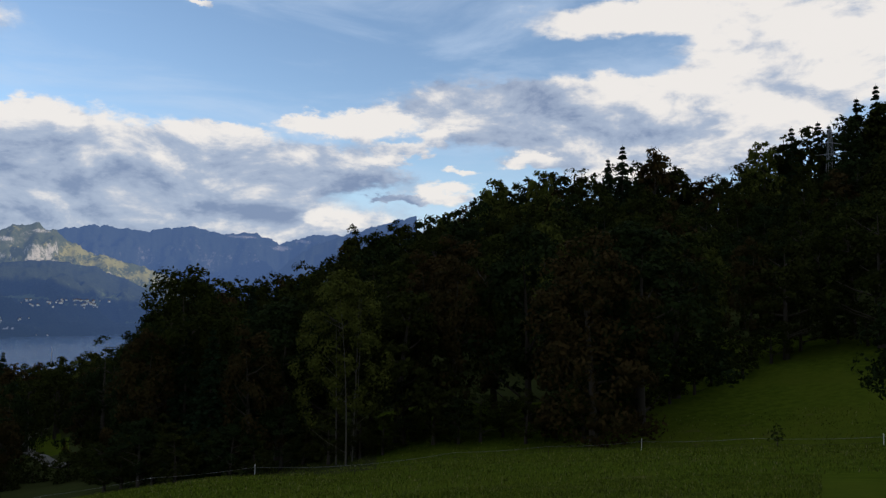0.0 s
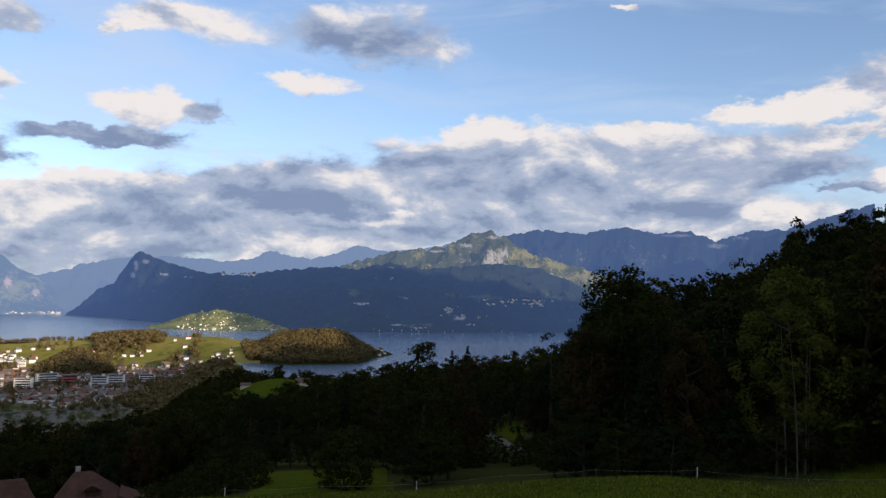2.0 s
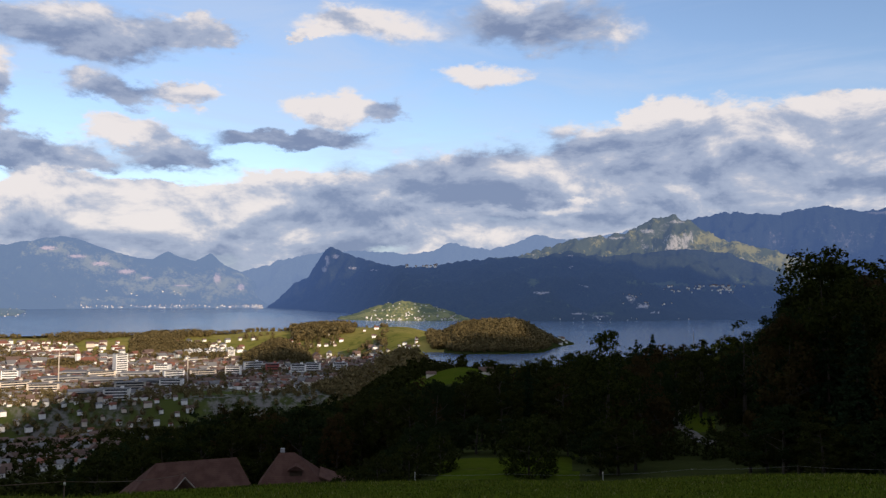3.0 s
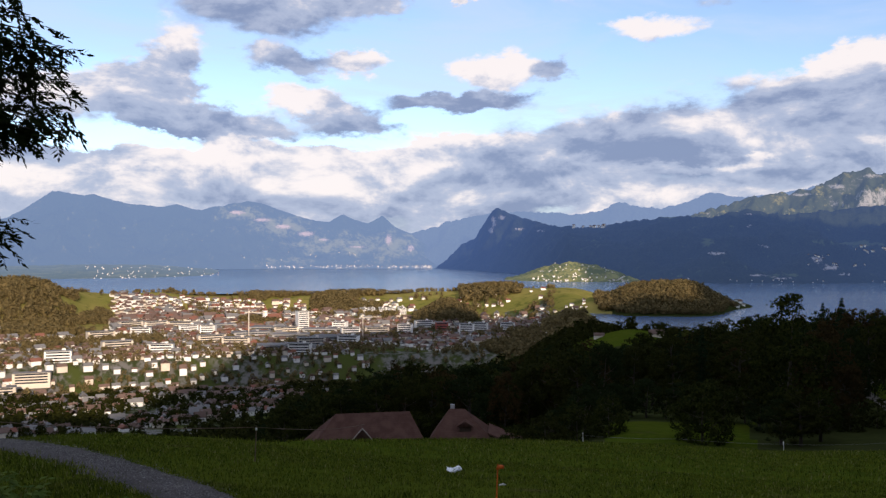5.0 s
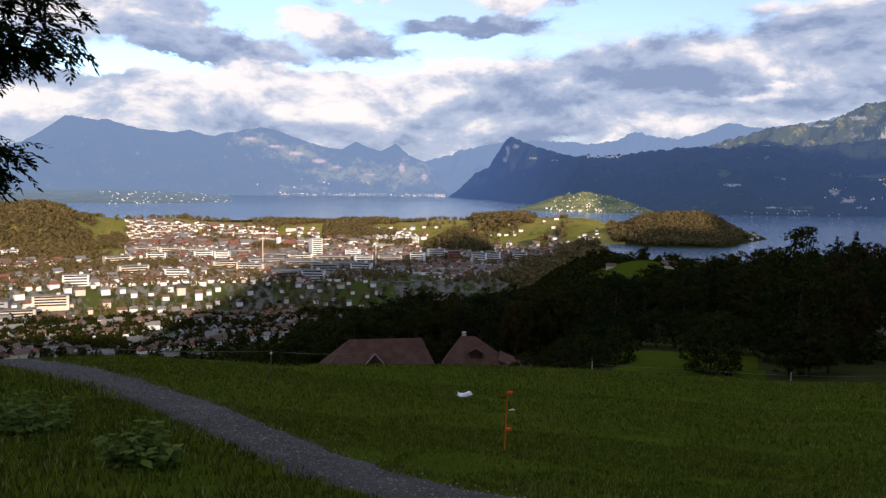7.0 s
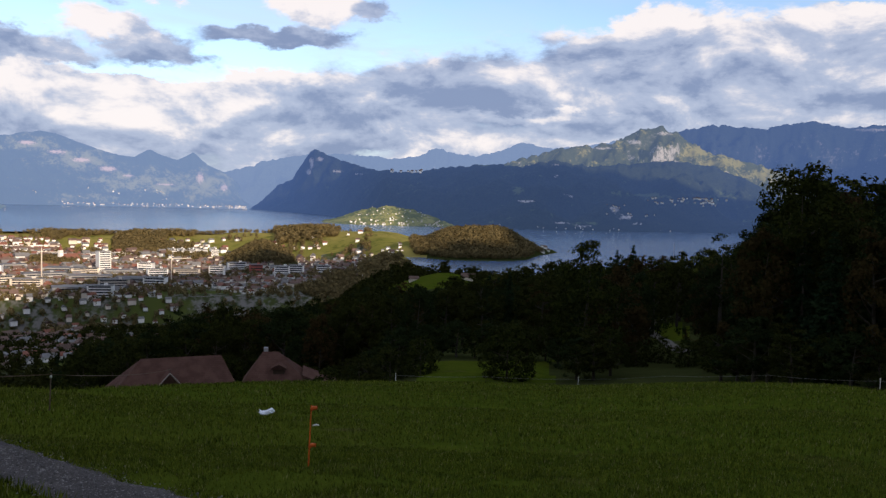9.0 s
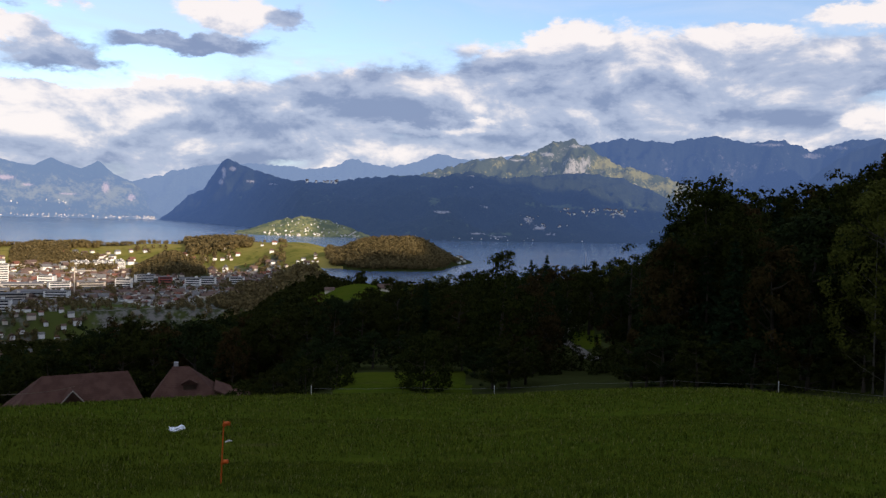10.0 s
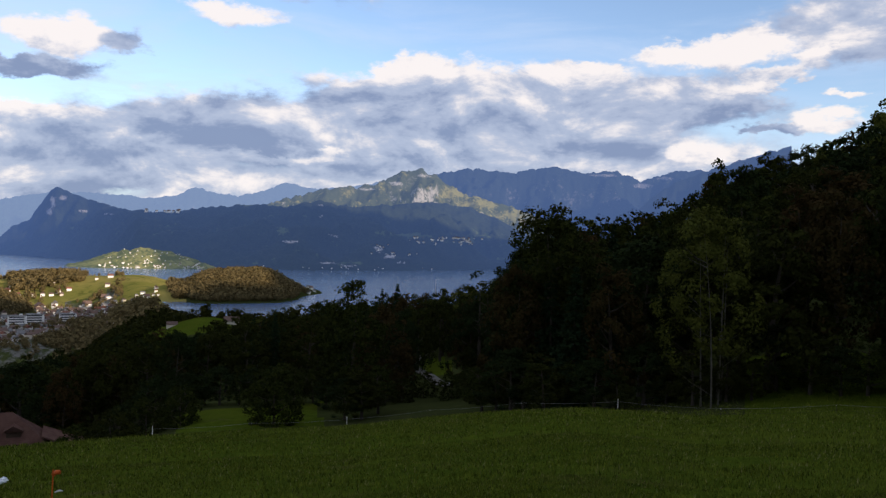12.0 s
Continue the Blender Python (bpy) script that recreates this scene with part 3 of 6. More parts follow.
# clearings and rock, but the pasture spot at yaw 39.3 paints sunlit wood
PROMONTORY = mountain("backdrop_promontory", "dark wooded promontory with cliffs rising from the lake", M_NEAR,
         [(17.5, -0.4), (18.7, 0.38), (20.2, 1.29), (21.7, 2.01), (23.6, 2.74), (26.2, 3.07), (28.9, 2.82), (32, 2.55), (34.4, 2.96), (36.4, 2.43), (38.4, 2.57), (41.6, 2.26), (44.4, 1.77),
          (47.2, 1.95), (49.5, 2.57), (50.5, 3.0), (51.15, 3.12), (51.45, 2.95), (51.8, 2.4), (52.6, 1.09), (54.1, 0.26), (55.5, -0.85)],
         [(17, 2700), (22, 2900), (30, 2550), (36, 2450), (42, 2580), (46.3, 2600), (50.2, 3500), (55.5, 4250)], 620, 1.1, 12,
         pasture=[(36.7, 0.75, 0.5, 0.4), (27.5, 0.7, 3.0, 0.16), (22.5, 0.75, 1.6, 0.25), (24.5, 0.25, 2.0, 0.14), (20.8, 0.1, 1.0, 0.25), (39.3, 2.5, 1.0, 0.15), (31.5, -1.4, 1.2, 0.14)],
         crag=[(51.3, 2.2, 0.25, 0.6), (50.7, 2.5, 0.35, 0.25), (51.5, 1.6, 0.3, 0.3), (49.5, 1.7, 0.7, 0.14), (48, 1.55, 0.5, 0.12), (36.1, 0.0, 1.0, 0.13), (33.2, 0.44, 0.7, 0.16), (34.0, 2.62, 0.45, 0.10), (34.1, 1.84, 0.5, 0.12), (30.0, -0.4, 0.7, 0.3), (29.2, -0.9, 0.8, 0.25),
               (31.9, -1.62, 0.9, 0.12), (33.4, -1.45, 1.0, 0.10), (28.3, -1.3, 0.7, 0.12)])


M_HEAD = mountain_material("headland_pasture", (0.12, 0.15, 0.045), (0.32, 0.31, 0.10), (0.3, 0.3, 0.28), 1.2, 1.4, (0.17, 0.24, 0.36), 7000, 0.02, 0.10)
M_SPIT = mountain_material("far_headland", (0.10, 0.13, 0.05), (0.22, 0.22, 0.08), (0.3, 0.3, 0.28), 1.2, 1.4, HAZE_GLOW, 3600, 0.01, 0.08)
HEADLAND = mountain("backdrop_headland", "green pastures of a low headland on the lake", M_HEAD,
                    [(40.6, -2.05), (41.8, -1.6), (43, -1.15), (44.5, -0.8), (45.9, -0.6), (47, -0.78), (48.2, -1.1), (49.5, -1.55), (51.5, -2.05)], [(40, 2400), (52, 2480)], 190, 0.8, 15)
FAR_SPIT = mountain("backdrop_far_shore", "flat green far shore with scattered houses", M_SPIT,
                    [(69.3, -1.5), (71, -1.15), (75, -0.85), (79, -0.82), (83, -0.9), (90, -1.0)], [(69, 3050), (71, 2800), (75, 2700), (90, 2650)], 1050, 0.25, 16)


# ---- trees ----
def leaf_quads(centres, size, rng, flat=0.35, normals=None):
    """A quad for each centre, turned at random, or facing roughly along the normals."""
    n = len(centres)
    a = rng.normal(size=(n, 3))
    if normals is None:
        a[:, 2] *= flat
    else:
        m = normals + rng.normal(size=(n, 3)) * 0.38
        m /= np.linalg.norm(m, axis=1)[:, None]
        a -= m * np.sum(a * m, 1)[:, None]
    a /= np.linalg.norm(a, axis=1)[:, None]
    b = np.cross(m, a) if normals is not None else rng.normal(size=(n, 3))
    b -= a * np.sum(a * b, 1)[:, None]
    b /= np.linalg.norm(b, axis=1)[:, None]
    s = size * rng.uniform(0.6, 1.4, (n, 1))
    a, b = a * s, b * s * 0.6
    v = np.empty((n, 4, 3))
    v[:, 0], v[:, 1], v[:, 2], v[:, 3] = centres - a, centres - b * 0.9 + a * 0.1, centres + a, centres + b
    v = v.reshape(-1, 3)
    f = np.arange(4 * n).reshape(n, 4)
    return v, f


def clump_shells(cs, per, radius, middle, rng):
    """Leaves over the outer side of rounded clumps: places and the way they face."""
    n = len(cs) * per
    d = rng.normal(size=(n, 3))
    d /= np.linalg.norm(d, axis=1)[:, None]
    out = cs - middle
    out /= np.linalg.norm(out, axis=1)[:, None] + 1e-6
    d += 0.75 * np.repeat(out, per, 0) + (0, 0, 0.2)
    d /= np.linalg.norm(d, axis=1)[:, None]
    size = np.repeat(radius * rng.uniform(0.65, 1.35, len(cs)), per)[:, None]
    return np.repeat(cs, per, 0) + d * size * rng.uniform(0.55, 1.12, (n, 1)) * np.array([1, 1, 0.8]), d


def tube(path, radii, sides=7):
    verts, faces = [], []
    for i, (p, r) in enumerate(zip(path, radii)):
        d = (Vector(path[min(i + 1, len(path) - 1)]) - Vector(path[max(i - 1, 0)])).normalized()
        u = d.orthogonal().normalized()
        w = d.cross(u)
        for k in range(sides):
            a = 2 * math.pi * k / sides
            verts.append(Vector(p) + (u * math.cos(a) + w * math.sin(a)) * r)
    for i in range(len(path) - 1):
        for k in range(sides):
            faces.append((i * sides + k, i * sides + (k + 1) % sides, (i + 1) * sides + (k + 1) % sides, (i + 1) * sides + k))
    return verts, faces


def join(pieces):
    verts, faces = [], []
    for v, f in pieces:
        o = len(verts)
        verts.extend(v)
        faces.extend([tuple(i + o for i in q) for q in f])
    return verts, faces


def broadleaf(name, label, seed, h, w, base, leaves, leaf, mat, bark=BARK, clusters=80, stems=1, group="", shell=1.0):
    """A tree with trunk, limbs and a crown of leaf clumps; base: where the crown begins, as a part of the height."""
    rng = np.random.default_rng(seed)
    root = tagged(new(name), label, "tree", group)
    pieces, tips = [], []
    for s in range(stems):
        ox, oy = (rng.normal(size=2) * (0.0 if stems == 1 else w * 0.16))
        lean = rng.normal(size=2) * 0.03 * h
        path = [(ox * (1 + 0.5 * k / 6) + lean[0] * (k / 6) ** 2, oy * (1 + 0.5 * k / 6) + lean[1] * (k / 6) ** 2, -0.6 + (h * 0.86 + 0.6) * k / 6) for k in range(7)]
        r0 = h * (0.020 if stems == 1 else 0.0042)
        pieces.append(tube(path, [r0 * (1.25 - 1.15 * k / 6) for k in range(7)]))
        for _ in range(9 if stems == 1 else 4):
            f = rng.uniform(base * 0.9, 0.85)
            a = rng.uniform(0, 2 * math.pi)
            k = f * 6
            p0 = np.array(path[int(k)]) + (np.array(path[min(int(k) + 1, 6)]) - np.array(path[int(k)])) * (k - int(k))
            ln = w * 0.45 * (1.1 - f * 0.6) * rng.uniform(0.7, 1.1)
            d = np.array([math.cos(a), math.sin(a), rng.uniform(0.25, 0.9)])
            p1, p2 = p0 + d * ln * 0.5, p0 + d * ln + np.array([0, 0, ln * 0.1])
            pieces.append(tube([p0, p1, p2], [r0 * 0.4, r0 * 0.25, r0 * 0.08], 5))
            tips.append(p2)
    v, f = join(pieces)
    part("trunk", mesh_of("trunk", v, f, (bark,), True), bark, root)
    # clump centres fill the crown's shell, with lobes and gaps
    cs = list(tips)
    lobes = rng.normal(size=(7, 3))
    lobes /= np.linalg.norm(lobes, axis=1)[:, None]
    while len(cs) < clusters:
        d = rng.normal(size=3)
        d /= np.linalg.norm(d)
        lobe = 0.78 + 0.26 * max(0, float((lobes @ d).max())) ** 4
        rad = rng.uniform(0.30, 1.0) ** 0.5 * lobe
        zc = h * (base + (1 - base) * 0.5)
        c = np.array([d[0] * w / 2 * rad, d[1] * w / 2 * rad, d[2] * h * (1 - base) / 2 * rad])
        up = c[2] / (h * (1 - base) / 2)
        taper = 1.0 - 0.35 * max(0, up) + 0.45 * max(0, -up)
        if base < 0.12 and up < 0:
            taper *= (1 - 0.85 * min(1.0, up * up)) ** -0.42          # crowns that sit full on the ground
        cs.append(np.array([c[0] * taper, c[1] * taper, zc + c[2]]))
    if base < 0.05:
        for a in np.arange(0, 6.28, 0.3):          # low boughs that reach the ground all round
            cs.append(np.array([math.cos(a), math.sin(a), 0]) * w * rng.uniform(0.22, 0.40) + (0, 0, h * rng.uniform(0.05, 0.16)))
    cs = np.array(cs)
    per = max(4, leaves // len(cs))
    pts, face = clump_shells(cs, per, shell * (w * 0.075 + h * 0.028), np.array([0, 0, h * (base + (1 - base) * 0.42)]), rng)
    top, wid = np.percentile(pts[:, 2], 99.6), np.percentile(np.hypot(pts[:, 0], pts[:, 1]), 97)
    pts *= np.array([w / 2 / wid, w / 2 / wid, h / top])
    pts[:, 2] = np.maximum(pts[:, 2], h * base * 0.3 + 0.05)
    v, f = leaf_quads(pts, leaf, rng, normals=face)
    part("crown", mesh_of("crown", v, f, (mat,)), mat, root)
    return root


def conifer(name, label, seed, h, w, quads, group=""):
    rng = np.random.default_rng(seed)
    root = tagged(new(name), label, "tree", group)
    v, f = tube([(0, 0, -0.5), (0, 0, h * 0.5), (0, 0, h * 0.98)], [h * 0.014, h * 0.009, 0.02])
    part("trunk", mesh_of("trunk", v, f, (BARK,), True), BARK, root)
    whorls = 26
    pts = []
    for k in range(whorls):
        t = (k + rng.uniform(-0.3, 0.3)) / whorls
        z = h * (0.12 + 0.87 * t)
        rad = w / 2 * (1 - t) ** 0.95 + 0.05
        for b in range(11):
            a = rng.uniform(0, 2 * math.pi)
            ln = rad * rng.uniform(0.65, 1.1)
            m = max(3, int(quads / whorls / 11))
            s = rng.uniform(0.1, 1, m)
            pts.append(np.stack([np.cos(a) * ln * s, np.sin(a) * ln * s, z - s * ln * 0.45 + rng.normal(size=m) * 0.06], 1) + rng.normal(size=(m, 3)) * 0.08 * (0.4 + ln * 0.2))
    v, f = leaf_quads(np.concatenate(pts), h * 0.0135, rng, 0.3)
    part("crown", mesh_of("crown", v, f, (NEEDLE,)), NEEDLE, root)
    return root


def copy_at(thing, p, turn, scale):
    """A copy of a thing with a scale of its own."""
    k = thing.scale
    return copy_thing(thing, Matrix.LocRotScale(p, Euler((0, 0, turn)), (scale[0] / k[0], scale[1] / k[1], scale[2] / k[2])))


def place(thing, yaw, r, scale=1.0, turn=0.0, dz=0.0, wide=1.0):
    p = ground(yaw, r, dz)
    return copy_at(thing, p, turn, (scale * wide, scale * wide, scale))


def settle(thing, yaw, r, scale=1.0, turn=0.0, wide=1.0):
    """Puts the model itself at its place."""
    thing.matrix_basis = Matrix.LocRotScale(ground(yaw, r), Euler((0, 0, turn)), (scale * wide, scale * wide, scale))
    return thing


# outline of the woods against lake and sky: yaw, degrees
WOOD_LINE = [(-34, 16.5), (-29.1, 14.6), (-26.3, 12.9), (-23.9, 12.2), (-21.8, 11.2), (-20.3, 9.7), (-17.4, 9.3), (-16.7, 10.2), (-14.8, 11.4), (-12.5, 10.6), (-10.5, 10.4), (-7, 9.9), (-3.3, 9.3), (-2.1, 8.0),
             (1.1, 7.2), (3.9, 6.1), (6.7, 5.6), (8.2, 4.0), (10, 2.8)]
WOOD_LINE += [(14.4, 2.3), (17, 2.4), (18.8, 1.6), (20.4, -1.9), (23, -2.4), (24.4, -3.2), (28.7, -3.4), (31.8, -4.1), (34.2, -4.3), (38.2, -5.1), (40.6, -5.3), (43, -6.4), (46.2, -5.6), (49.3, -7.0),
              (54.7, -8.1), (58, -7.6), (63.2, -9.4), (66, -10.2), (70, -11.0), (90, -11.2)]


def wood_models(quads, leaf, seed):
    made = {}
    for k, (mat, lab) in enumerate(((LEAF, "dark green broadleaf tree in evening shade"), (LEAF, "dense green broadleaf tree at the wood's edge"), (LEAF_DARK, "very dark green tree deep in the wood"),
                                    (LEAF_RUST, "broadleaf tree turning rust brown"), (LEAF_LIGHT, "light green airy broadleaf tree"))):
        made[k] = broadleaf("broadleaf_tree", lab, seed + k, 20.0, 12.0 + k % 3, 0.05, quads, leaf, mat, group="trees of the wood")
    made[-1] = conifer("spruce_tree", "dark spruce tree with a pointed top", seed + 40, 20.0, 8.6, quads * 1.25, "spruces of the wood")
    return made


NEAR_TREES, FAR_TREES = wood_models(5600, 0.27, 20), wood_models(2500, 0.42, 120)
FAR_WOOD = 196.0
MASS = {}
PLANTED = set()
wood_rng = np.random.default_rng(5)


def plant(i, yaw, r, h, wide=None):
    """A tree of the wood; far ones join the mass of the wood behind."""
    turn = wood_rng.uniform(0, 6.28)
    if wide is None:
        wide = (wood_rng.uniform(0.85, 1.2) if i >= 0 else wood_rng.uniform(0.8, 1.1)) * max(1.0, (13.0 / h) ** 0.5)
    if r > FAR_WOOD:
        m = np.array(Matrix.LocRotScale(ground(yaw, r), Euler((0, 0, turn)), (h / 20 * wide, h / 20 * wide, h / 20)))
        for piece in FAR_TREES[i].children:
            me = piece.data
            co = np.empty(len(me.vertices) * 3)
            me.vertices.foreach_get("co", co)
            idx = np.empty(len(me.loops), int)
            me.loops.foreach_get("vertex_index", idx)
            MASS.setdefault(me.materials[0].name, []).append((co.reshape(-1, 3) @ m[:3, :3].T + m[:3, 3], idx.reshape(-1, 4)))
        return None
    src = NEAR_TREES[i]
    if i in PLANTED:
        return place(src, yaw, r, h / 20.0, turn, 0, wide)
    PLANTED.add(i)
    return settle(src, yaw, r, h / 20.0, turn, wide)


def line_height(yaw, r, jitter=0.0):
    """How tall a tree may stand there to reach the outline of the woods."""
    el = float(np.interp(yaw, *table(WOOD_LINE, 1))) + jitter
    return EYE + r * math.tan(radians(el)) - ground(yaw, r).z


def make_woods():
    rng = wood_rng
    for row, (depth, step) in enumerate(((1.0, 1.0), (0.82, 1.35), (0.62, 1.6), (0.40, 1.9), (0.2, 2.0), (0.0, 2.2))):
        yaw = -33.0
        while yaw < 68:
            edge = float(np.interp(yaw, [-33, -28, -14, -5, 5, 20, 24, 33, 42, 50, 66], [290, 280, 270, 260, 240, 190, 340, 380, 380, 320, 280]))
            near = float(np.interp(yaw, [-33, -30, -26, -23, -20, -16, -13.5, -11, 17, 20, 22, 24, 30, 32, 44, 47, 66], [112, 132, 139, 133, 124, 109, 99, 104, 102, 115, 150, 275, 200, 172, 172, 180, 195]))
            r = near + (edge - near) * depth + rng.uniform(-6, 6)
            room = line_height(yaw, r, rng.uniform(-0.45, 0.15))
            h = min(room, 30.0 if row == 0 else rng.uniform(16, 24))
            if h > 5:
                u = rng.uniform()
                i = -1 if u < 0.10 else 0 if u < 0.42 else 1 if u < 0.70 else 2 if u < 0.90 else 3 if u < 0.985 else 4
                plant(i, yaw, r, h)
            yaw += step * rng.uniform(0.7, 1.3)
    # trees that crowd round the lane
    for y0, y1, r0, r1, n in ((27.8, 33.8, 150, 205, 11), (18.8, 23.8, 125, 195, 11), (42.8, 47.5, 150, 205, 7), (33.5, 43, 196, 212, 9), (47.5, 64, 185, 215, 12)):
        for k in range(n):
            yaw, r = y0 + (y1 - y0) * (k + rng.uniform(0.2, 0.8)) / n, rng.uniform(r0, r1)
            h = min(line_height(yaw, r, -0.6), rng.uniform(11, 17))
            if h > 4:
                plant(int(rng.choice([0, 1, 2, 2, 3])), yaw, r, h)
    # undergrowth that closes the wood's edge
    yaw = -31.0
    while yaw < 18:
        edge = float(np.interp(yaw, [-31, -26, -23, -20, -16, -13.5, -12, 18], [130, 136, 130, 121, 106, 96, 92, 94]))
        plant(int(rng.choice([0, 1, 2])), yaw, edge + rng.uniform(-1, 4), rng.uniform(4, 8), 1.5)
        yaw += rng.uniform(1.3, 2.2)
    # thicket along the foot of the wood beyond the brow
    yaw = 18.0
    while yaw < 66:
        edge = float(np.interp(yaw, [18, 22, 23.5, 24, 28.2, 28.6, 33, 34, 43, 44, 50, 66], [98, 108, 125, 270, 270, 118, 122, 143, 143, 130, 176, 186]))
        plant(int(rng.choice([0, 1, 2, 2])), yaw, edge + rng.uniform(-2, 5), rng.uniform(4.5, 8.5), 1.5)
        yaw += rng.uniform(0.9, 1.5)
    # spruces that stand out over the outline
    for yaw, r, el in ((-12.6, 260, 12.1), (-11.6, 255, 11.2), (28.5, 320, -2.6), (29.6, 330, -3.0), (25.2, 320, -2.95), (-23.6, 270, 12.7), (-25.2, 275, 12.9), (-27.5, 280, 14.2), (-28.6, 285, 14.9), (34.5, 350, -4.1)):
        plant(-1, yaw, r, EYE + r * math.tan(radians(el)) - ground(yaw, r).z)
    plant(3, -14.9, 245, EYE + 245 * math.tan(radians(11.6)) - ground(-14.9, 245).z, 0.8)
    for yaw, r, el in ((-3.6, 215, 9.5), (-6.8, 230, 10.1), (6.6, 190, 6.1), (-20.5, 260, 10.0), (-21.8, 262, 11.6)):
        plant(4 if yaw in (-3.6, -6.8, -21.8) else 1, yaw, r, EYE + r * math.tan(radians(el)) - ground(yaw, r).z, 0.75)


make_woods()


def far_wood():
    root = tagged(new("hillside_wood"), "dense dark mixed wood covering the hillside", "wood", kind="stuff")
    for name, pieces in MASS.items():
        off, vs, fs = 0, [], []
        for v, f in pieces:
            vs.append(v)
            fs.append(f + off)
            off += len(v)
        nm = "trunk_mass" if name in (BARK.name, BIRCH_BARK.name) else "crown_mass"
        mat = bpy.data.materials[name]
        tagged(part(nm, mesh_of(nm, np.concatenate(vs), np.concatenate(fs), (mat,)), mat, root), kind="stuff")
    for t in FAR_TREES.values():
        for o in list(t.children):
            bpy.data.objects.remove(o)
        bpy.data.objects.remove(t)


far_wood()


def lone_trees():
    # airy light tree with several pale stems at the wood's edge
    t = broadleaf("ash_tree", "airy light green tree with several pale thin stems", 301, 21.5, 12.5, 0.10, 10000, 0.19, LEAF_LIGHT, BIRCH_BARK, 170, 6, shell=0.8)
    t.matrix_basis = Matrix.Translation(ground(6.9, 94))
    t = broadleaf("chestnut_tree", "broad dark chestnut tree turning rust brown, crown down to the grass", 302, 22.5, 15.0, 0.02, 11000, 0.28, LEAF_RUST, BARK, 150)
    t.matrix_basis = Matrix.Translation(ground(-10.6, 90))
    t = broadleaf("lime_tree", "tall spreading dark tree with an open crown", 303, 27.0, 13.0, 0.40, 5600, 0.26, LEAF, BARK, 90)
    t.matrix_basis = Matrix.Translation(ground(17.6, 112))
    t = broadleaf("birch_tree", "slender thin-crowned tree standing over the wood", 304, 22.0, 7.0, 0.55, 800, 0.24, LEAF_DARK, BARK, 22)
    t.matrix_basis = Matrix.Translation(ground(22.6, 150))
    t = broadleaf("oak_tree", "large dark round-topped tree beyond the meadow's brow", 305, 21.0, 13.0, 0.03, 8000, 0.28, LEAF, BARK, 120)
    t.matrix_basis = Matrix.Translation(ground(31.6, 135))
    t = broadleaf("oak_tree", "dark tree beyond the brow with rust tinged crown", 306, 17.0, 11.0, 0.03, 6400, 0.27, LEAF_RUST, BARK, 100)
    t.matrix_basis = Matrix.Translation(ground(29.3, 145))
    t = broadleaf("apple_tree", "round orchard tree just beyond the meadow's brow", 307, 8.6, 10.0, 0.03, 6000, 0.20, LEAF, BARK, 110)
    t.matrix_basis = Matrix.Translation(ground(37.0, 118))
    bush = broadleaf("garden_bush", "low rounded dark bush beyond the meadow's brow", 308, 6.0, 6.5, 0.02, 2600, 0.18, LEAF, BARK, 80, group="bushes below the brow")
    bush.matrix_basis = Matrix.Translation(ground(43.2, 125))
    rng = np.random.default_rng(8)
    for yaw, r, k in ((45.4, 128, 1.0), (47.6, 124, 1.05), (49.6, 128, 1.0), (26.5, 150, 0.8), (28, 140, 0.7), (24.5, 140, 0.8), (22.5, 125, 0.9), (20.5, 118, 1.0),
                      (64.5, 128, 0.9), (66.3, 120, 0.75), (68.5, 105, 0.9), (70.5, 95, 0.8), (72.5, 110, 0.8), (75, 100, 0.7), (66, 150, 1.2), (69.5, 150, 1.2), (79, 95, 0.6), (84, 95, 0.6), (52, 175, 1.3), (57, 178, 1.4), (60.5, 182, 1.4)):
        copy_thing(bush, Matrix.LocRotScale(ground(yaw, r), Euler((0, 0, rng.uniform(0, 6))), (k * 1.1, k * 1.1, k)))
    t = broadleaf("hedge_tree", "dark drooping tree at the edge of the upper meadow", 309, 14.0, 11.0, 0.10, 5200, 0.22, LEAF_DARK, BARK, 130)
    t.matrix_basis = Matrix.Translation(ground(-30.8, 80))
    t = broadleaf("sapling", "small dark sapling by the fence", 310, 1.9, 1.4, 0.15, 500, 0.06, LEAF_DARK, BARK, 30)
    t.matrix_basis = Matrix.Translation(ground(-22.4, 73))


lone_trees()


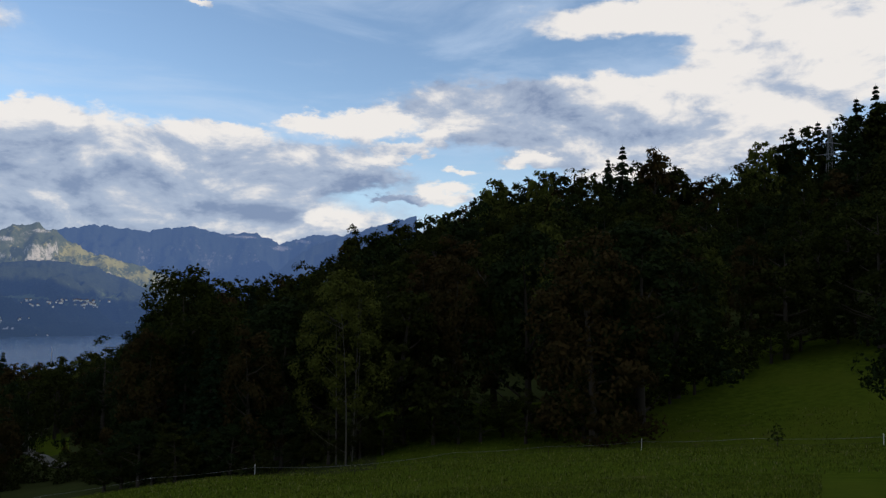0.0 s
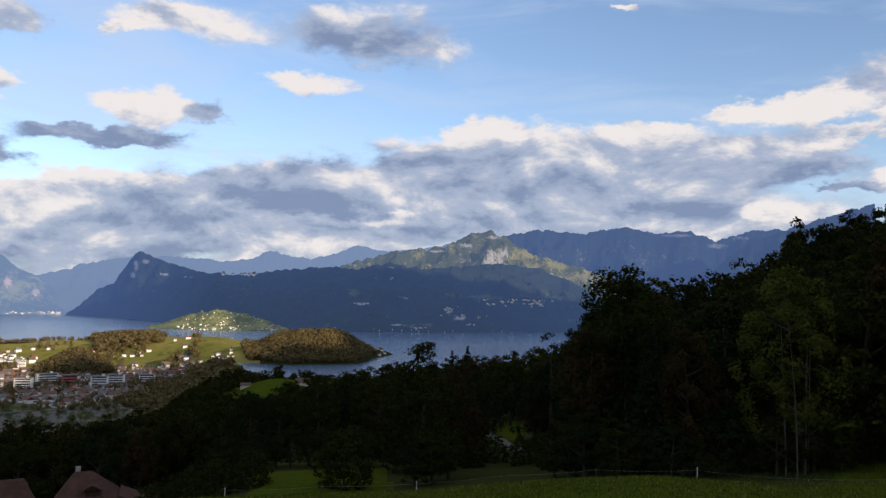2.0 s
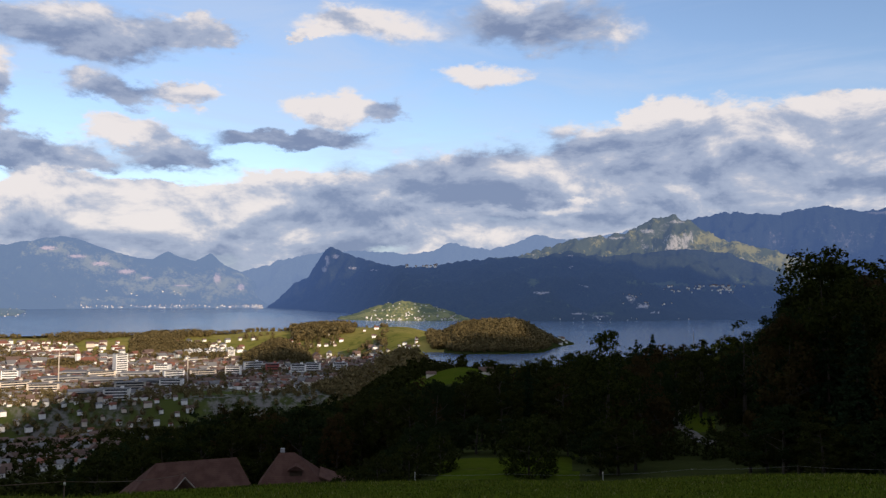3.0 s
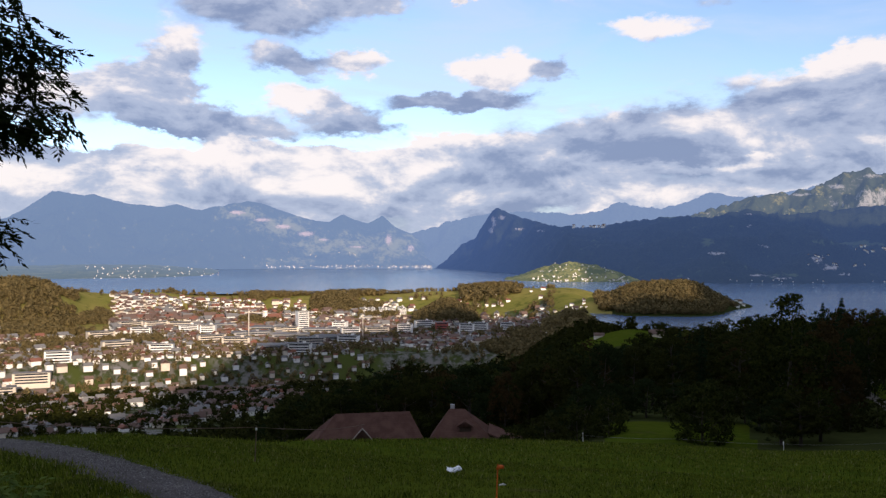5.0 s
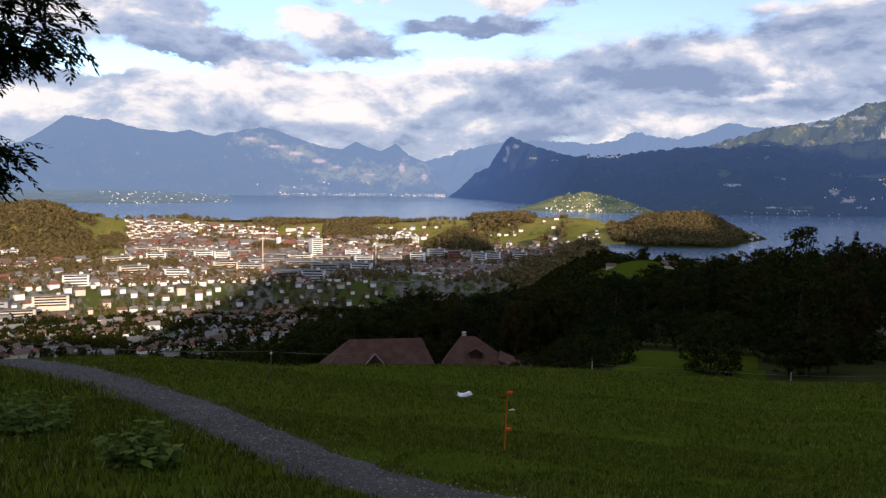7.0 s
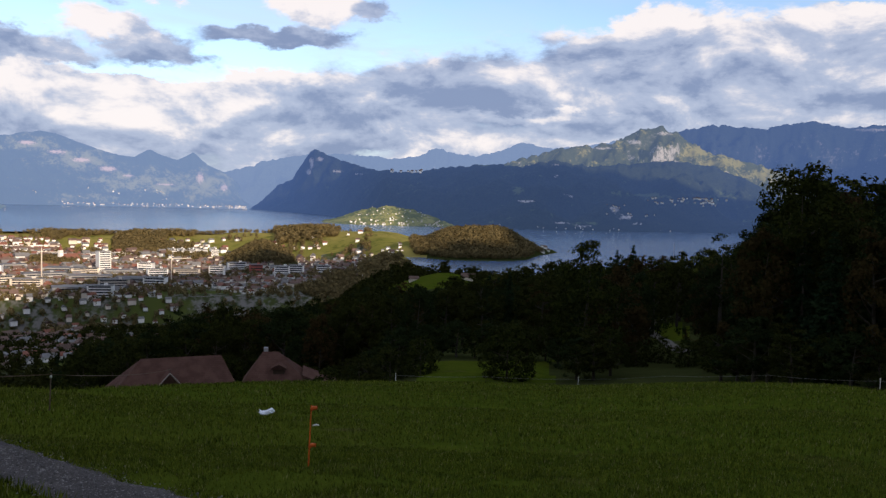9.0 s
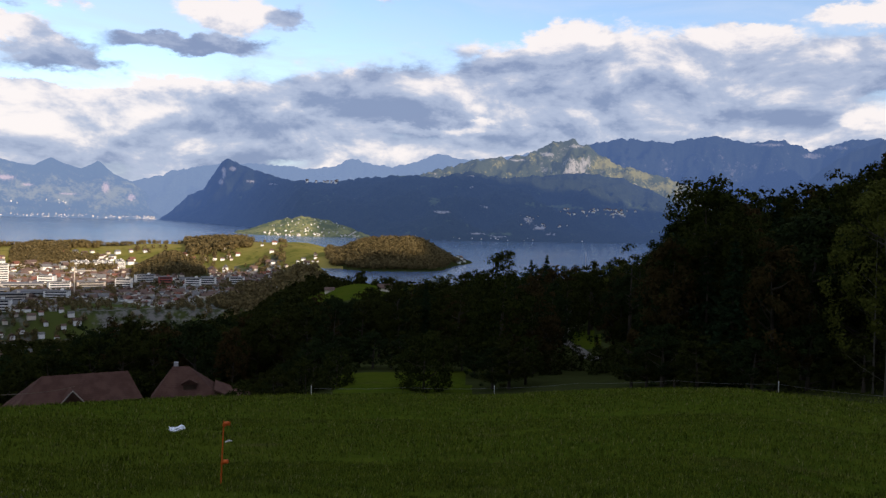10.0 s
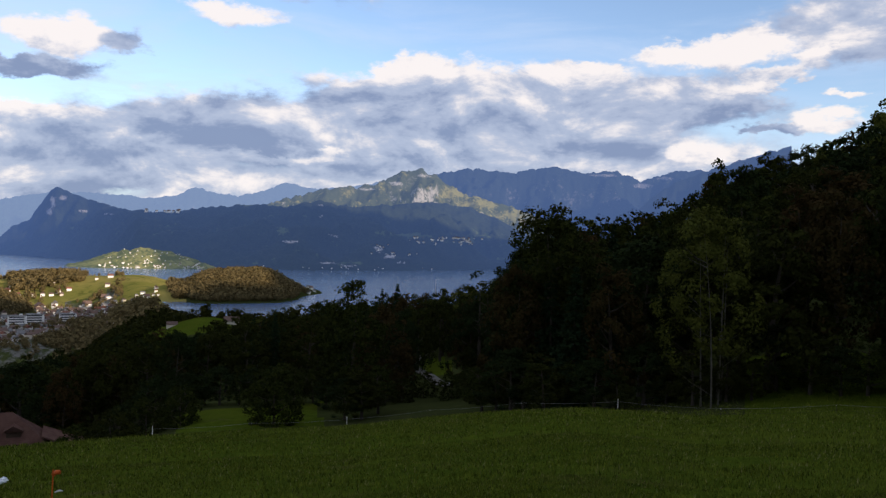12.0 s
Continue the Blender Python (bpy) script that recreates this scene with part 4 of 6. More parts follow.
def overhanging_tree():
    """The near tree whose drooping boughs hang in from the side."""
    rng = np.random.default_rng(41)
    root = tagged(new("walnut_tree"), "dark near tree with drooping leafy boughs", "tree")
    base = ground(99, 13.0)
    root.matrix_basis = Matrix.Translation(base)
    pieces = [tube([(0, 0, -0.5), (0.1, 0, 2), (0.0, 0.2, 5), (0.3, 0.1, 9), (0.2, 0, 12)], [0.36, 0.28, 0.22, 0.13, 0.03], 10)]
    sprays = []
    # boughs: the yaw and elevation of their tips as seen from the path
    for yaw, el, r, wide in ((79.4, 9.4, 12.0, 1), (79.6, 8.3, 11.8, 1), (80.6, 7.7, 11.6, 0.9), (81.6, 7.4, 12.2, 0.9), (80.2, 11.0, 11.8, 1.1), (82.2, 12.4, 11.6, 1.2), (83.4, 9.2, 11.4, 1.1), (83.0, 7.1, 11.8, 0.7), (81.2, 13.8, 12.0, 1.1), (79.9, 12.6, 12.4, 1.0),
                             (84.0, 6.2, 12.0, 0.7), (85.2, 5.0, 11.9, 0.6), (86.2, 4.2, 12.2, 0.6), (86, 9, 12.4, 1.2), (85, 11.5, 11.8, 1.2), (84.6, 14.5, 11.4, 1.3), (82.6, 16.4, 12, 1.2), (87, 14, 11.6, 1.3), (82.7, 1.5, 12.0, 0.6), (83.2, 0.4, 12.0, 0.6),
                             (84.1, 0.2, 12.2, 0.7), (85.2, 1.0, 11.8, 0.7), (86.4, 0.4, 12, 0.8), (84.6, -0.4, 12, 0.5), (88, 7, 11.5, 1.2), (88, 1.5, 12, 0.9), (90, 10, 11, 1.3), (81, 19, 12, 1.2), (86, 19, 12, 1.3), (90, 16, 12, 1.3), (88, 22, 12.5, 1.3),
                             (93, 22, 13, 1.3), (97, 18, 10, 1.3), (100, 12, 9.5, 1.3), (104, 18, 11, 1.3), (108, 12, 13, 1.3), (96, 28, 13, 1.3), (100, 33, 13.5, 1.3)):
        tip = at(yaw + 1.3, r, EYE + r * math.tan(radians(el))) - base
        start = Vector((0.1, 0.1, max(1.8, min(10.5, tip.z * 0.75 + 1.2))))
        mid = start.lerp(tip, 0.6) + Vector((0, 0, 0.35))
        pieces.append(tube([start, mid, tip], [0.06, 0.03, 0.008], 6))
        for k in range(95):
            f = 1.0 - 0.6 * rng.random() ** 1.4
            c = np.array(start.lerp(mid, f / 0.6) if f < 0.6 else mid.lerp(tip, (f - 0.6) / 0.4))
            c = c + np.clip(rng.normal(size=3), -1.6, 1.6) * (0.24, 0.24, 0.15) * wide * (1.15 - 0.45 * f)
            d = np.array((tip - start).normalized()) * 0.6 + rng.normal(size=3) * (0.75, 0.75, 0.35) + (0, 0, -0.35)
            sprays.append((c, d / np.linalg.norm(d)))
    # each spray: a drooping twig with pairs of long narrow leaves
    quads = []
    for c, d in sprays:
        side = np.cross(d, (0, 0, 1.0)) + rng.normal(size=3) * 0.3
        side /= np.linalg.norm(side)
        up = np.cross(side, d)
        long = rng.uniform(0.20, 0.34)
        for k in range(13):
            f = (k // 2 + 1) / 7
            s = (-1) ** k if k < 12 else 0
            p = c + d * long * f - np.array((0, 0, 0.10)) * f * f
            a = d * rng.uniform(0.6, 1.0) + side * s * rng.uniform(0.6, 1.0) + rng.normal(size=3) * 0.16 - np.array((0, 0, 0.25))
            a /= np.linalg.norm(a)
            ln = rng.uniform(0.085, 0.14)
            b = np.cross(a, up + rng.normal(size=3) * 0.5)
            b *= ln * 0.17 / (np.linalg.norm(b) + 1e-6)
            quads += [p, p + a * ln * 0.45 - b, p + a * ln, p + a * ln * 0.45 + b]
    v, f = join(pieces)
    part("trunk", mesh_of("trunk", v, f, (BARK,), True), BARK, root)
    n = len(quads) // 4
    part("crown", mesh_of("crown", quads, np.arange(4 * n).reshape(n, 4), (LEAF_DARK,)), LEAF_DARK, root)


overhanging_tree()

# ---- town ----
WALL_WHITE = plain("white_render", (0.84, 0.82, 0.78), 0.8, 0, 0.18, 0.15)
WALL_CREAM = plain("cream_render", (0.66, 0.58, 0.48), 0.8, 0, 0.2, 0.15)
WALL_GREY = plain("grey_concrete", (0.36, 0.35, 0.34), 0.85, 0, 0.2, 0.15)
WALL_RED = plain("red_render", (0.45, 0.13, 0.10), 0.85, 0, 0.2, 0.15)
ROOF_BROWN = plain("brown_tiles", (0.135, 0.09, 0.072), 0.85, 0, 0.35, 0.4)
ROOF_RED = plain("red_tiles", (0.22, 0.095, 0.066), 0.85, 0, 0.3, 0.4)
ROOF_GREY = plain("grey_roofing", (0.18, 0.175, 0.17), 0.85, 0, 0.3, 0.3)
GLASS = plain("window_glass", (0.03, 0.035, 0.045), 0.15, 0, 0.2, 0.5)


def box(sx, sy, z0, z1, ox=0.0, oy=0.0):
    v = [(ox + x * sx / 2, oy + y * sy / 2, z) for z in (z0, z1) for x, y in ((-1, -1), (1, -1), (1, 1), (-1, 1))]
    f = [(3, 2, 1, 0), (4, 5, 6, 7), (0, 1, 5, 4), (1, 2, 6, 5), (2, 3, 7, 6), (3, 0, 4, 7)]
    return v, f


def gable_body(sx, sy, z0, eave, ridge):
    v = [(-sx / 2, -sy / 2, z0), (sx / 2, -sy / 2, z0), (sx / 2, sy / 2, z0), (-sx / 2, sy / 2, z0), (-sx / 2, -sy / 2, eave), (sx / 2, -sy / 2, eave), (sx / 2, sy / 2, eave), (-sx / 2, sy / 2, eave),
         (-sx / 2, 0, ridge), (sx / 2, 0, ridge)]
    f = [(0, 1, 5, 4), (2, 3, 7, 6), (1, 2, 6, 9, 5), (3, 0, 4, 8, 7), (3, 2, 1, 0)]
    return v, f


def gable_roof(sx, sy, eave, ridge, over=0.6, thick=0.3, hip=0.0, far_hip=None):
    """A pitched roof with thickness and overhang; hip: how far the ridge draws in at each end."""
    drop = over * (ridge - eave) / (sy / 2)
    x, y, e = sx / 2 + over, sy / 2 + over, eave - drop
    h, k = hip, hip if far_hip is None else far_hip
    v = []
    for d in (0, thick):
        v += [(-x, -y, e + d), (x, -y, e + d), (x, y, e + d), (-x, y, e + d), (-x + h, 0, ridge + d), (x - k, 0, ridge + d)]
    f = [(6, 7, 11, 10), (8, 9, 10, 11), (7, 8, 11), (9, 6, 10), (1, 0, 4, 5), (3, 2, 5, 4), (2, 1, 5), (0, 3, 4), (0, 1, 7, 6), (1, 2, 8, 7), (2, 3, 9, 8), (3, 0, 6, 9)]
    return v, f


def town_house(sx, sy, eave, ridge, wall, roof, label):
    root = tagged(new("house"), label, "house", "houses of the town")
    v, f = gable_body(sx, sy, -3.0, eave, ridge)
    part("wall", mesh_of("wall", v, f, (wall,)), wall, root)
    v, f = gable_roof(sx, sy, eave, ridge)
    part("roof", mesh_of("roof", v, f, (roof,)), roof, root)
    v, f = box(0.8, 0.8, ridge - 1.5, ridge + 1.0, sx * 0.2, sy * 0.12)
    part("chimney", mesh_of("chimney", v, f, (WALL_GREY,)), WALL_GREY, root)
    glass = mesh_of("window", *box(1.3, 0.16, 0, 1.4), (GLASS,))
    for side in (-1, 1):
        for k in (-0.28, 0.28):
            o = part("window", glass, GLASS, root)
            o.location = (k * sx, side * sy / 2, eave * 0.5)
    return root


def flat_block(sx, sy, h, wall, label, name="apartment_block", storeys=4):
    root = tagged(new(name), label, "building", "apartment blocks of the town" if name == "apartment_block" else "")
    part("wall", mesh_of("wall", *box(sx, sy, -4, h), (wall,)), wall, root)
    part("roof", mesh_of("roof", *box(sx + 0.5, sy + 0.5, h + 0.003, h + 0.5), (ROOF_GREY,)), ROOF_GREY, root)
    part("roof_hut", mesh_of("roof_hut", *box(3.5, 3, h + 0.503, h + 2.4, sx * 0.2), (wall,)), wall, root)
    glass = mesh_of("window_band", *box(sx * 0.86, 0.2, 0, 1.5), (GLASS,))
    for k in range(storeys):
        for side in (-1, 1):
            o = part("window_band", glass, GLASS, root)
            o.location = (0, side * sy / 2, (k + 0.35) * h / storeys)
    return root


def make_town():
    rng = np.random.default_rng(77)
    models = [town_house(11, 9, 5.6, 9.4, WALL_WHITE, ROOF_BROWN, "white rendered house with a brown tiled roof"),
              town_house(13, 10, 6.2, 10.2, WALL_WHITE, ROOF_GREY, "white rendered house with a grey roof"),
              town_house(10, 9, 5.0, 8.6, WALL_CREAM, ROOF_BROWN, "cream rendered house with a brown tiled roof"),
              town_house(12, 9.5, 5.6, 9.2, WALL_WHITE, ROOF_RED, "white rendered house with a red tiled roof"),
              town_house(17, 11, 7.5, 11.4, WALL_CREAM, ROOF_BROWN, "long cream house with a brown tiled roof")]
    blocks = [flat_block(26, 12, 12, WALL_WHITE, "white flat-roofed apartment block with window bands"), flat_block(34, 13, 11, WALL_CREAM, "long cream apartment block with window bands"),
              flat_block(20, 14, 15, WALL_WHITE, "tall white apartment block with window bands", storeys=5), flat_block(48, 24, 8, WALL_GREY, "large grey flat-roofed hall", storeys=2)]
    used = set()

    def put(models_, i, m, tag):
        if (tag, i) in used:
            copy_at(models_[i], m.translation, m.to_euler().z, m.to_scale())
        else:
            used.add((tag, i))
            models_[i].matrix_basis = m

    cells = {}

    def take(p, gap):
        cells.setdefault((int(p.x // 40), int(p.y // 40)), []).append((p, gap))

    def free(p, gap):
        i, j = int(p.x // 40), int(p.y // 40)
        for a in (i - 1, i, i + 1):
            for b in (j - 1, j, j + 1):
                for q, g in cells.get((a, b), ()):
                    if (p.x - q.x) ** 2 + (p.y - q.y) ** 2 < (gap + g) ** 2:
                        return False
        take(p, gap)
        return True

    # the tower block, the church, the rose-red house
    p = ground(64.85, 1190)
    t = flat_block(16, 14, 30, WALL_WHITE, "slim pale tower block over the town", "tower_block", 10)
    t.matrix_basis = Matrix.LocRotScale(p, Euler((0, 0, radians(64 + 20))), None)
    take(p, 18)
    p = ground(66.9, 1330)
    take(p, 16)
    ch = tagged(new("church"), "white church with a red roof and small tower", "church")
    ch.matrix_basis = Matrix.LocRotScale(p, Euler((0, 0, radians(100))), None)
    part("wall", mesh_of("wall", *gable_body(26, 13, -3, 9, 16), (WALL_WHITE,)), WALL_WHITE, ch)
    part("roof", mesh_of("roof", *gable_roof(26, 13, 9, 16), (ROOF_RED,)), ROOF_RED, ch)
    part("tower", mesh_of("tower", *box(5.5, 5.5, -3, 22, -14), (WALL_WHITE,)), WALL_WHITE, ch)
    part("spire", mesh_of("spire", [(-17, -3, 22), (-11, -3, 22), (-11, 3, 22), (-17, 3, 22), (-14, 0, 30)], [(0, 1, 4), (1, 2, 4), (2, 3, 4), (3, 0, 4), (3, 2, 1, 0)], (ROOF_RED,)), ROOF_RED, ch)
    p = ground(55.0, 1160)
    take(p, 14)
    red = flat_block(18, 12, 11, WALL_RED, "rose-red apartment house in the shade", "red_house", 3)
    red.matrix_basis = Matrix.LocRotScale(p, Euler((0, 0, radians(60))), None)
    # row of white and grey blocks along the edge of the woods, terraces on the hill, and scattered ones
    for yaw, r, i in ((61.5, 1120, 0), (59.6, 1130, 1), (57.6, 1130, 2), (53.2, 1130, 2), (52.2, 1150, 2), (51.2, 1150, 0), (50.3, 1160, 2), (56.3, 1180, 0), (62.8, 1050, 3), (65.6, 1080, 3), (68.4, 1120, 3), (70.5, 1250, 3),
                      (66.5, 960, 3), (69.3, 1020, 1), (73, 1270, 1), (74.6, 1290, 1), (76.2, 1300, 1), (72.5, 1200, 0), (75.5, 1180, 0), (78, 1150, 1), (71.2, 1160, 2), (82, 900, 1), (84, 870, 1), (80.5, 930, 0), (85.8, 900, 3), (67.6, 1400, 0), (84.3, 1240, 2), (84.9, 1235, 2), (85.6, 1230, 2), (63.6, 1150, 3), (67.2, 1190, 3), (64.2, 1000, 1), (61.6, 1010, 0), (68.6, 1190, 1), (62.2, 1180, 2), (66.0, 1150, 1), (65.0, 930, 0), (71.0, 1060, 1), (74.2, 960, 0), (77.0, 1020, 1)):
        p = ground(yaw, r)
        if free(p, 12 if i < 3 else 20):
            put(blocks, i, Matrix.LocRotScale(p, Euler((0, 0, radians(yaw + rng.uniform(-18, 18)))), None), "b")
    for k in range(16):
        yaw, r = 60.5 - 2.6 * (k % 8) / 7 + rng.uniform(-0.15, 0.15), 1480 + 36 * (k // 8) + 4 * (k % 8)
        p = ground(yaw, r)
        if free(p, 7):
            put(blocks, 2, Matrix.LocRotScale(p, Euler((0, 0, radians(yaw + 10))), (0.62, 0.8, 0.8)), "b")
    # houses: nearest ones are things of their own, the rest one mass of roofs
    spots = []
    tries = 0
    while len(spots) < 5000 and tries < 60000:
        tries += 1
        yaw = rng.uniform(47.5, 90)
        r = rng.uniform(560, 1660)
        lo = float(np.interp(yaw, [47, 50, 56, 60, 66, 72, 90], [1000, 1060, 930, 760, 600, 570, 560]))
        if r < lo:
            continue
        q = at(yaw, r)
        d = noise.noise((q.x * 0.005, q.y * 0.005, 2.0))
        thin = 0.15 + 0.80 * min(1.0, max(0.0, abs(yaw - 71.5 + 6 * d) - 3.5) / 4.0)
        if r > 1400 and yaw < 58 and rng.uniform() < 0.85 or r > 1330 + 120 * d and rng.uniform() < thin:
            continue
        if abs(yaw - 54.6) < 2.6 and 1200 < r < 1400 or yaw > 77.3 and r > 1180 and not (yaw > 85 and r < 1290):
            continue
        if d < -0.30 and r < 1380:
            continue
        p = ground(yaw, r)
        if free(p, 3.6 + rng.uniform(0, 2.0)):
            spots.append((r, yaw, p))
    # houses on the spit, on the pastures and the far shore's slope
    for _ in range(46):
        yaw = rng.uniform(33.0, 35.6)
        r = rng.uniform(1330, 1470)
        p = ground(yaw, r)
        if p.z > LAKE_Z + 2 and free(p, 6):
            spots.append((r, yaw, p))
    for _ in range(70):
        yaw = rng.uniform(44.5, 52)
        r = rng.uniform(1180, 1330)
        p = ground(yaw, r)
        if free(p, 7):
            spots.append((r, yaw, p))
    spots.sort(key=lambda q: q[0])
    mass = {m.name: ([], [], m) for m in (WALL_WHITE, WALL_CREAM, ROOF_BROWN, ROOF_GREY, ROOF_RED)}
    for n, (r, yaw, p) in enumerate(spots):
        i = int(rng.choice([0, 0, 0, 0, 1, 1, 1, 2, 3, 3, 4]))
        street = 40 * noise.noise((p.x * 0.004, p.y * 0.004, 7)) + (90 if rng.uniform() < 0.35 else 0)
        k = float(rng.choice([0.56, 0.64, 0.74, 0.88, 1.05], p=[0.25, 0.3, 0.25, 0.13, 0.07]))
        k *= 0.62 if yaw < 47 else float(np.interp(r, [600, 1100, 1350], [0.70, 0.76, 1.0]))
        m = Matrix.LocRotScale(p, Euler((0, 0, radians(yaw + 15 + street))), (k * rng.uniform(0.85, 1.2), k, k * rng.uniform(0.85, 1.2)))
        if n < 290:
            put(models, i, m, "h")
            continue
        sx, sy, ev, rd, wall, roof = ((11, 9, 5.6, 9.4, WALL_WHITE, ROOF_BROWN), (13, 10, 6.2, 10.2, WALL_WHITE, ROOF_GREY), (10, 9, 5, 8.6, WALL_CREAM, ROOF_BROWN), (12, 9.5, 5.6, 9.2, WALL_WHITE, ROOF_RED), (17, 11, 7.5, 11.4, WALL_CREAM, ROOF_BROWN))[i]
        for (v, f), mat in ((gable_body(sx, sy, -3, ev, rd), wall), (gable_roof(sx, sy, ev, rd), roof)):
            vs, fs, _ = mass[mat.name]
            o = len(vs)
            vs.extend([m @ Vector(q) for q in v])
            fs.extend([tuple(a + o for a in q) for q in f])
    root = tagged(new("town_houses"), "hundreds of small pale houses spread over the valley", "houses", kind="stuff")
    for key, nm in ((WALL_WHITE.name, "white_walls"), (WALL_CREAM.name, "cream_walls"), (ROOF_BROWN.name, "brown_roofs"), (ROOF_GREY.name, "grey_roofs"), (ROOF_RED.name, "red_roofs")):
        vs, fs, mat = mass[key]
        if vs:
            tagged(part(nm, mesh_of(nm, vs, fs, (mat,)), mat, root), kind="stuff")


make_town()


def tower_crane(yaw, r, h, turn):
    root = tagged(new("tower_crane"), "tall pale tower crane over the town's building site", "crane", "cranes of the town")
    root.matrix_basis = Matrix.LocRotScale(ground(yaw, r), Euler((0, 0, radians(turn))), None)
    part("mast", mesh_of("mast", *box(1.1, 1.1, -2, h), (WALL_CREAM,)), WALL_CREAM, root)
    part("jib", mesh_of("jib", *box(30, 0.7, h + 0.003, h + 0.8, 10), (WALL_CREAM,)), WALL_CREAM, root)
    part("counterweight", mesh_of("counterweight", *box(3, 2.2, h - 1.6, h, -4), (WALL_GREY,)), WALL_GREY, root)
    part("peak", mesh_of("peak", *tube([(0, 0, h + 1.2), (0, 0, h + 6)], [0.6, 0.15], 6), (WALL_CREAM,)), WALL_CREAM, root)


tower_crane(68.5, 1090, 36, 50)
tower_crane(60.6, 1060, 30, 75)


# ---- villages on the far slopes ----
def slope_spots(ob):
    """Yaw, elevation and place of the front of a far slope."""
    co = np.empty(len(ob.data.vertices) * 3)
    ob.data.vertices.foreach_get("co", co)
    co = co.reshape(-1, 72, 3)[:, :61].reshape(-1, 3)
    return np.degrees(np.arctan2(-co[:, 0], co[:, 1])), np.degrees(np.arctan2(co[:, 2] - EYE, np.hypot(co[:, 0], co[:, 1]))), co


def far_villages():
    rng = np.random.default_rng(63)
    walls, roofs = ([], []), ([], [])

    def build(p, yaw, k, flat=False):
        m = Matrix.LocRotScale(Vector(p) + Vector((0, 0, 1)), Euler((0, 0, radians(yaw + rng.uniform(-50, 50)))), (k, k, k))
        for (v, f), (vs, fs) in ((gable_body(12, 10, -6, 6.5, 10), walls), (gable_roof(12, 10, 6.5, 10), roofs)):
            o = len(vs)
            vs.extend([m @ Vector(q) for q in v])
            fs.extend([tuple(a + o for a in q) for q in f])

    for ob, n, y0, y1, e0, e1, k in ((PROMONTORY, 70, 22.2, 27.6, -0.05, 0.5, 0.42), (PROMONTORY, 22, 23.2, 24.6, 0.2, 0.5, 0.6), (PROMONTORY, 18, 22, 40, -1.9, -1.7, 0.22), (PROMONTORY, 12, 43.2, 45.8, 1.78, 1.90, 0.7),
                                     (PROMONTORY, 20, 27.0, 30.5, -0.9, -0.1, 0.4), (HEADLAND, 70, 42, 48.6, -2.0, -1.6, 0.30), (HEADLAND, 34, 43, 48, -1.6, -0.7, 0.27), (LEFT_RANGE, 110, 55.8, 67.3, -1.12, -0.93, 0.36),
                                     (LEFT_RANGE, 14, 60, 69, -0.8, 0.0, 0.4), (FAR_SPIT, 90, 69.6, 79, -1.85, -0.95, 0.26)):
        ya, el, co = slope_spots(ob)
        pick = np.where((ya > y0) & (ya < y1) & (el > e0) & (el < e1))[0]
        for i in rng.choice(pick, min(n, len(pick)), replace=False) if len(pick) else []:
            build(co[i] + rng.normal(size=3) * (4, 4, 0), ya[i], k * rng.uniform(0.7, 1.2))
    root = tagged(new("far_villages"), "tiny pale villages on the far slopes and shores", "houses", kind="stuff")
    tagged(part("white_walls", mesh_of("white_walls", *walls, (WALL_WHITE,)), WALL_WHITE, root), kind="stuff")
    tagged(part("brown_roofs", mesh_of("brown_roofs", *roofs, (ROOF_BROWN,)), ROOF_BROWN, root), kind="stuff")


far_villages()


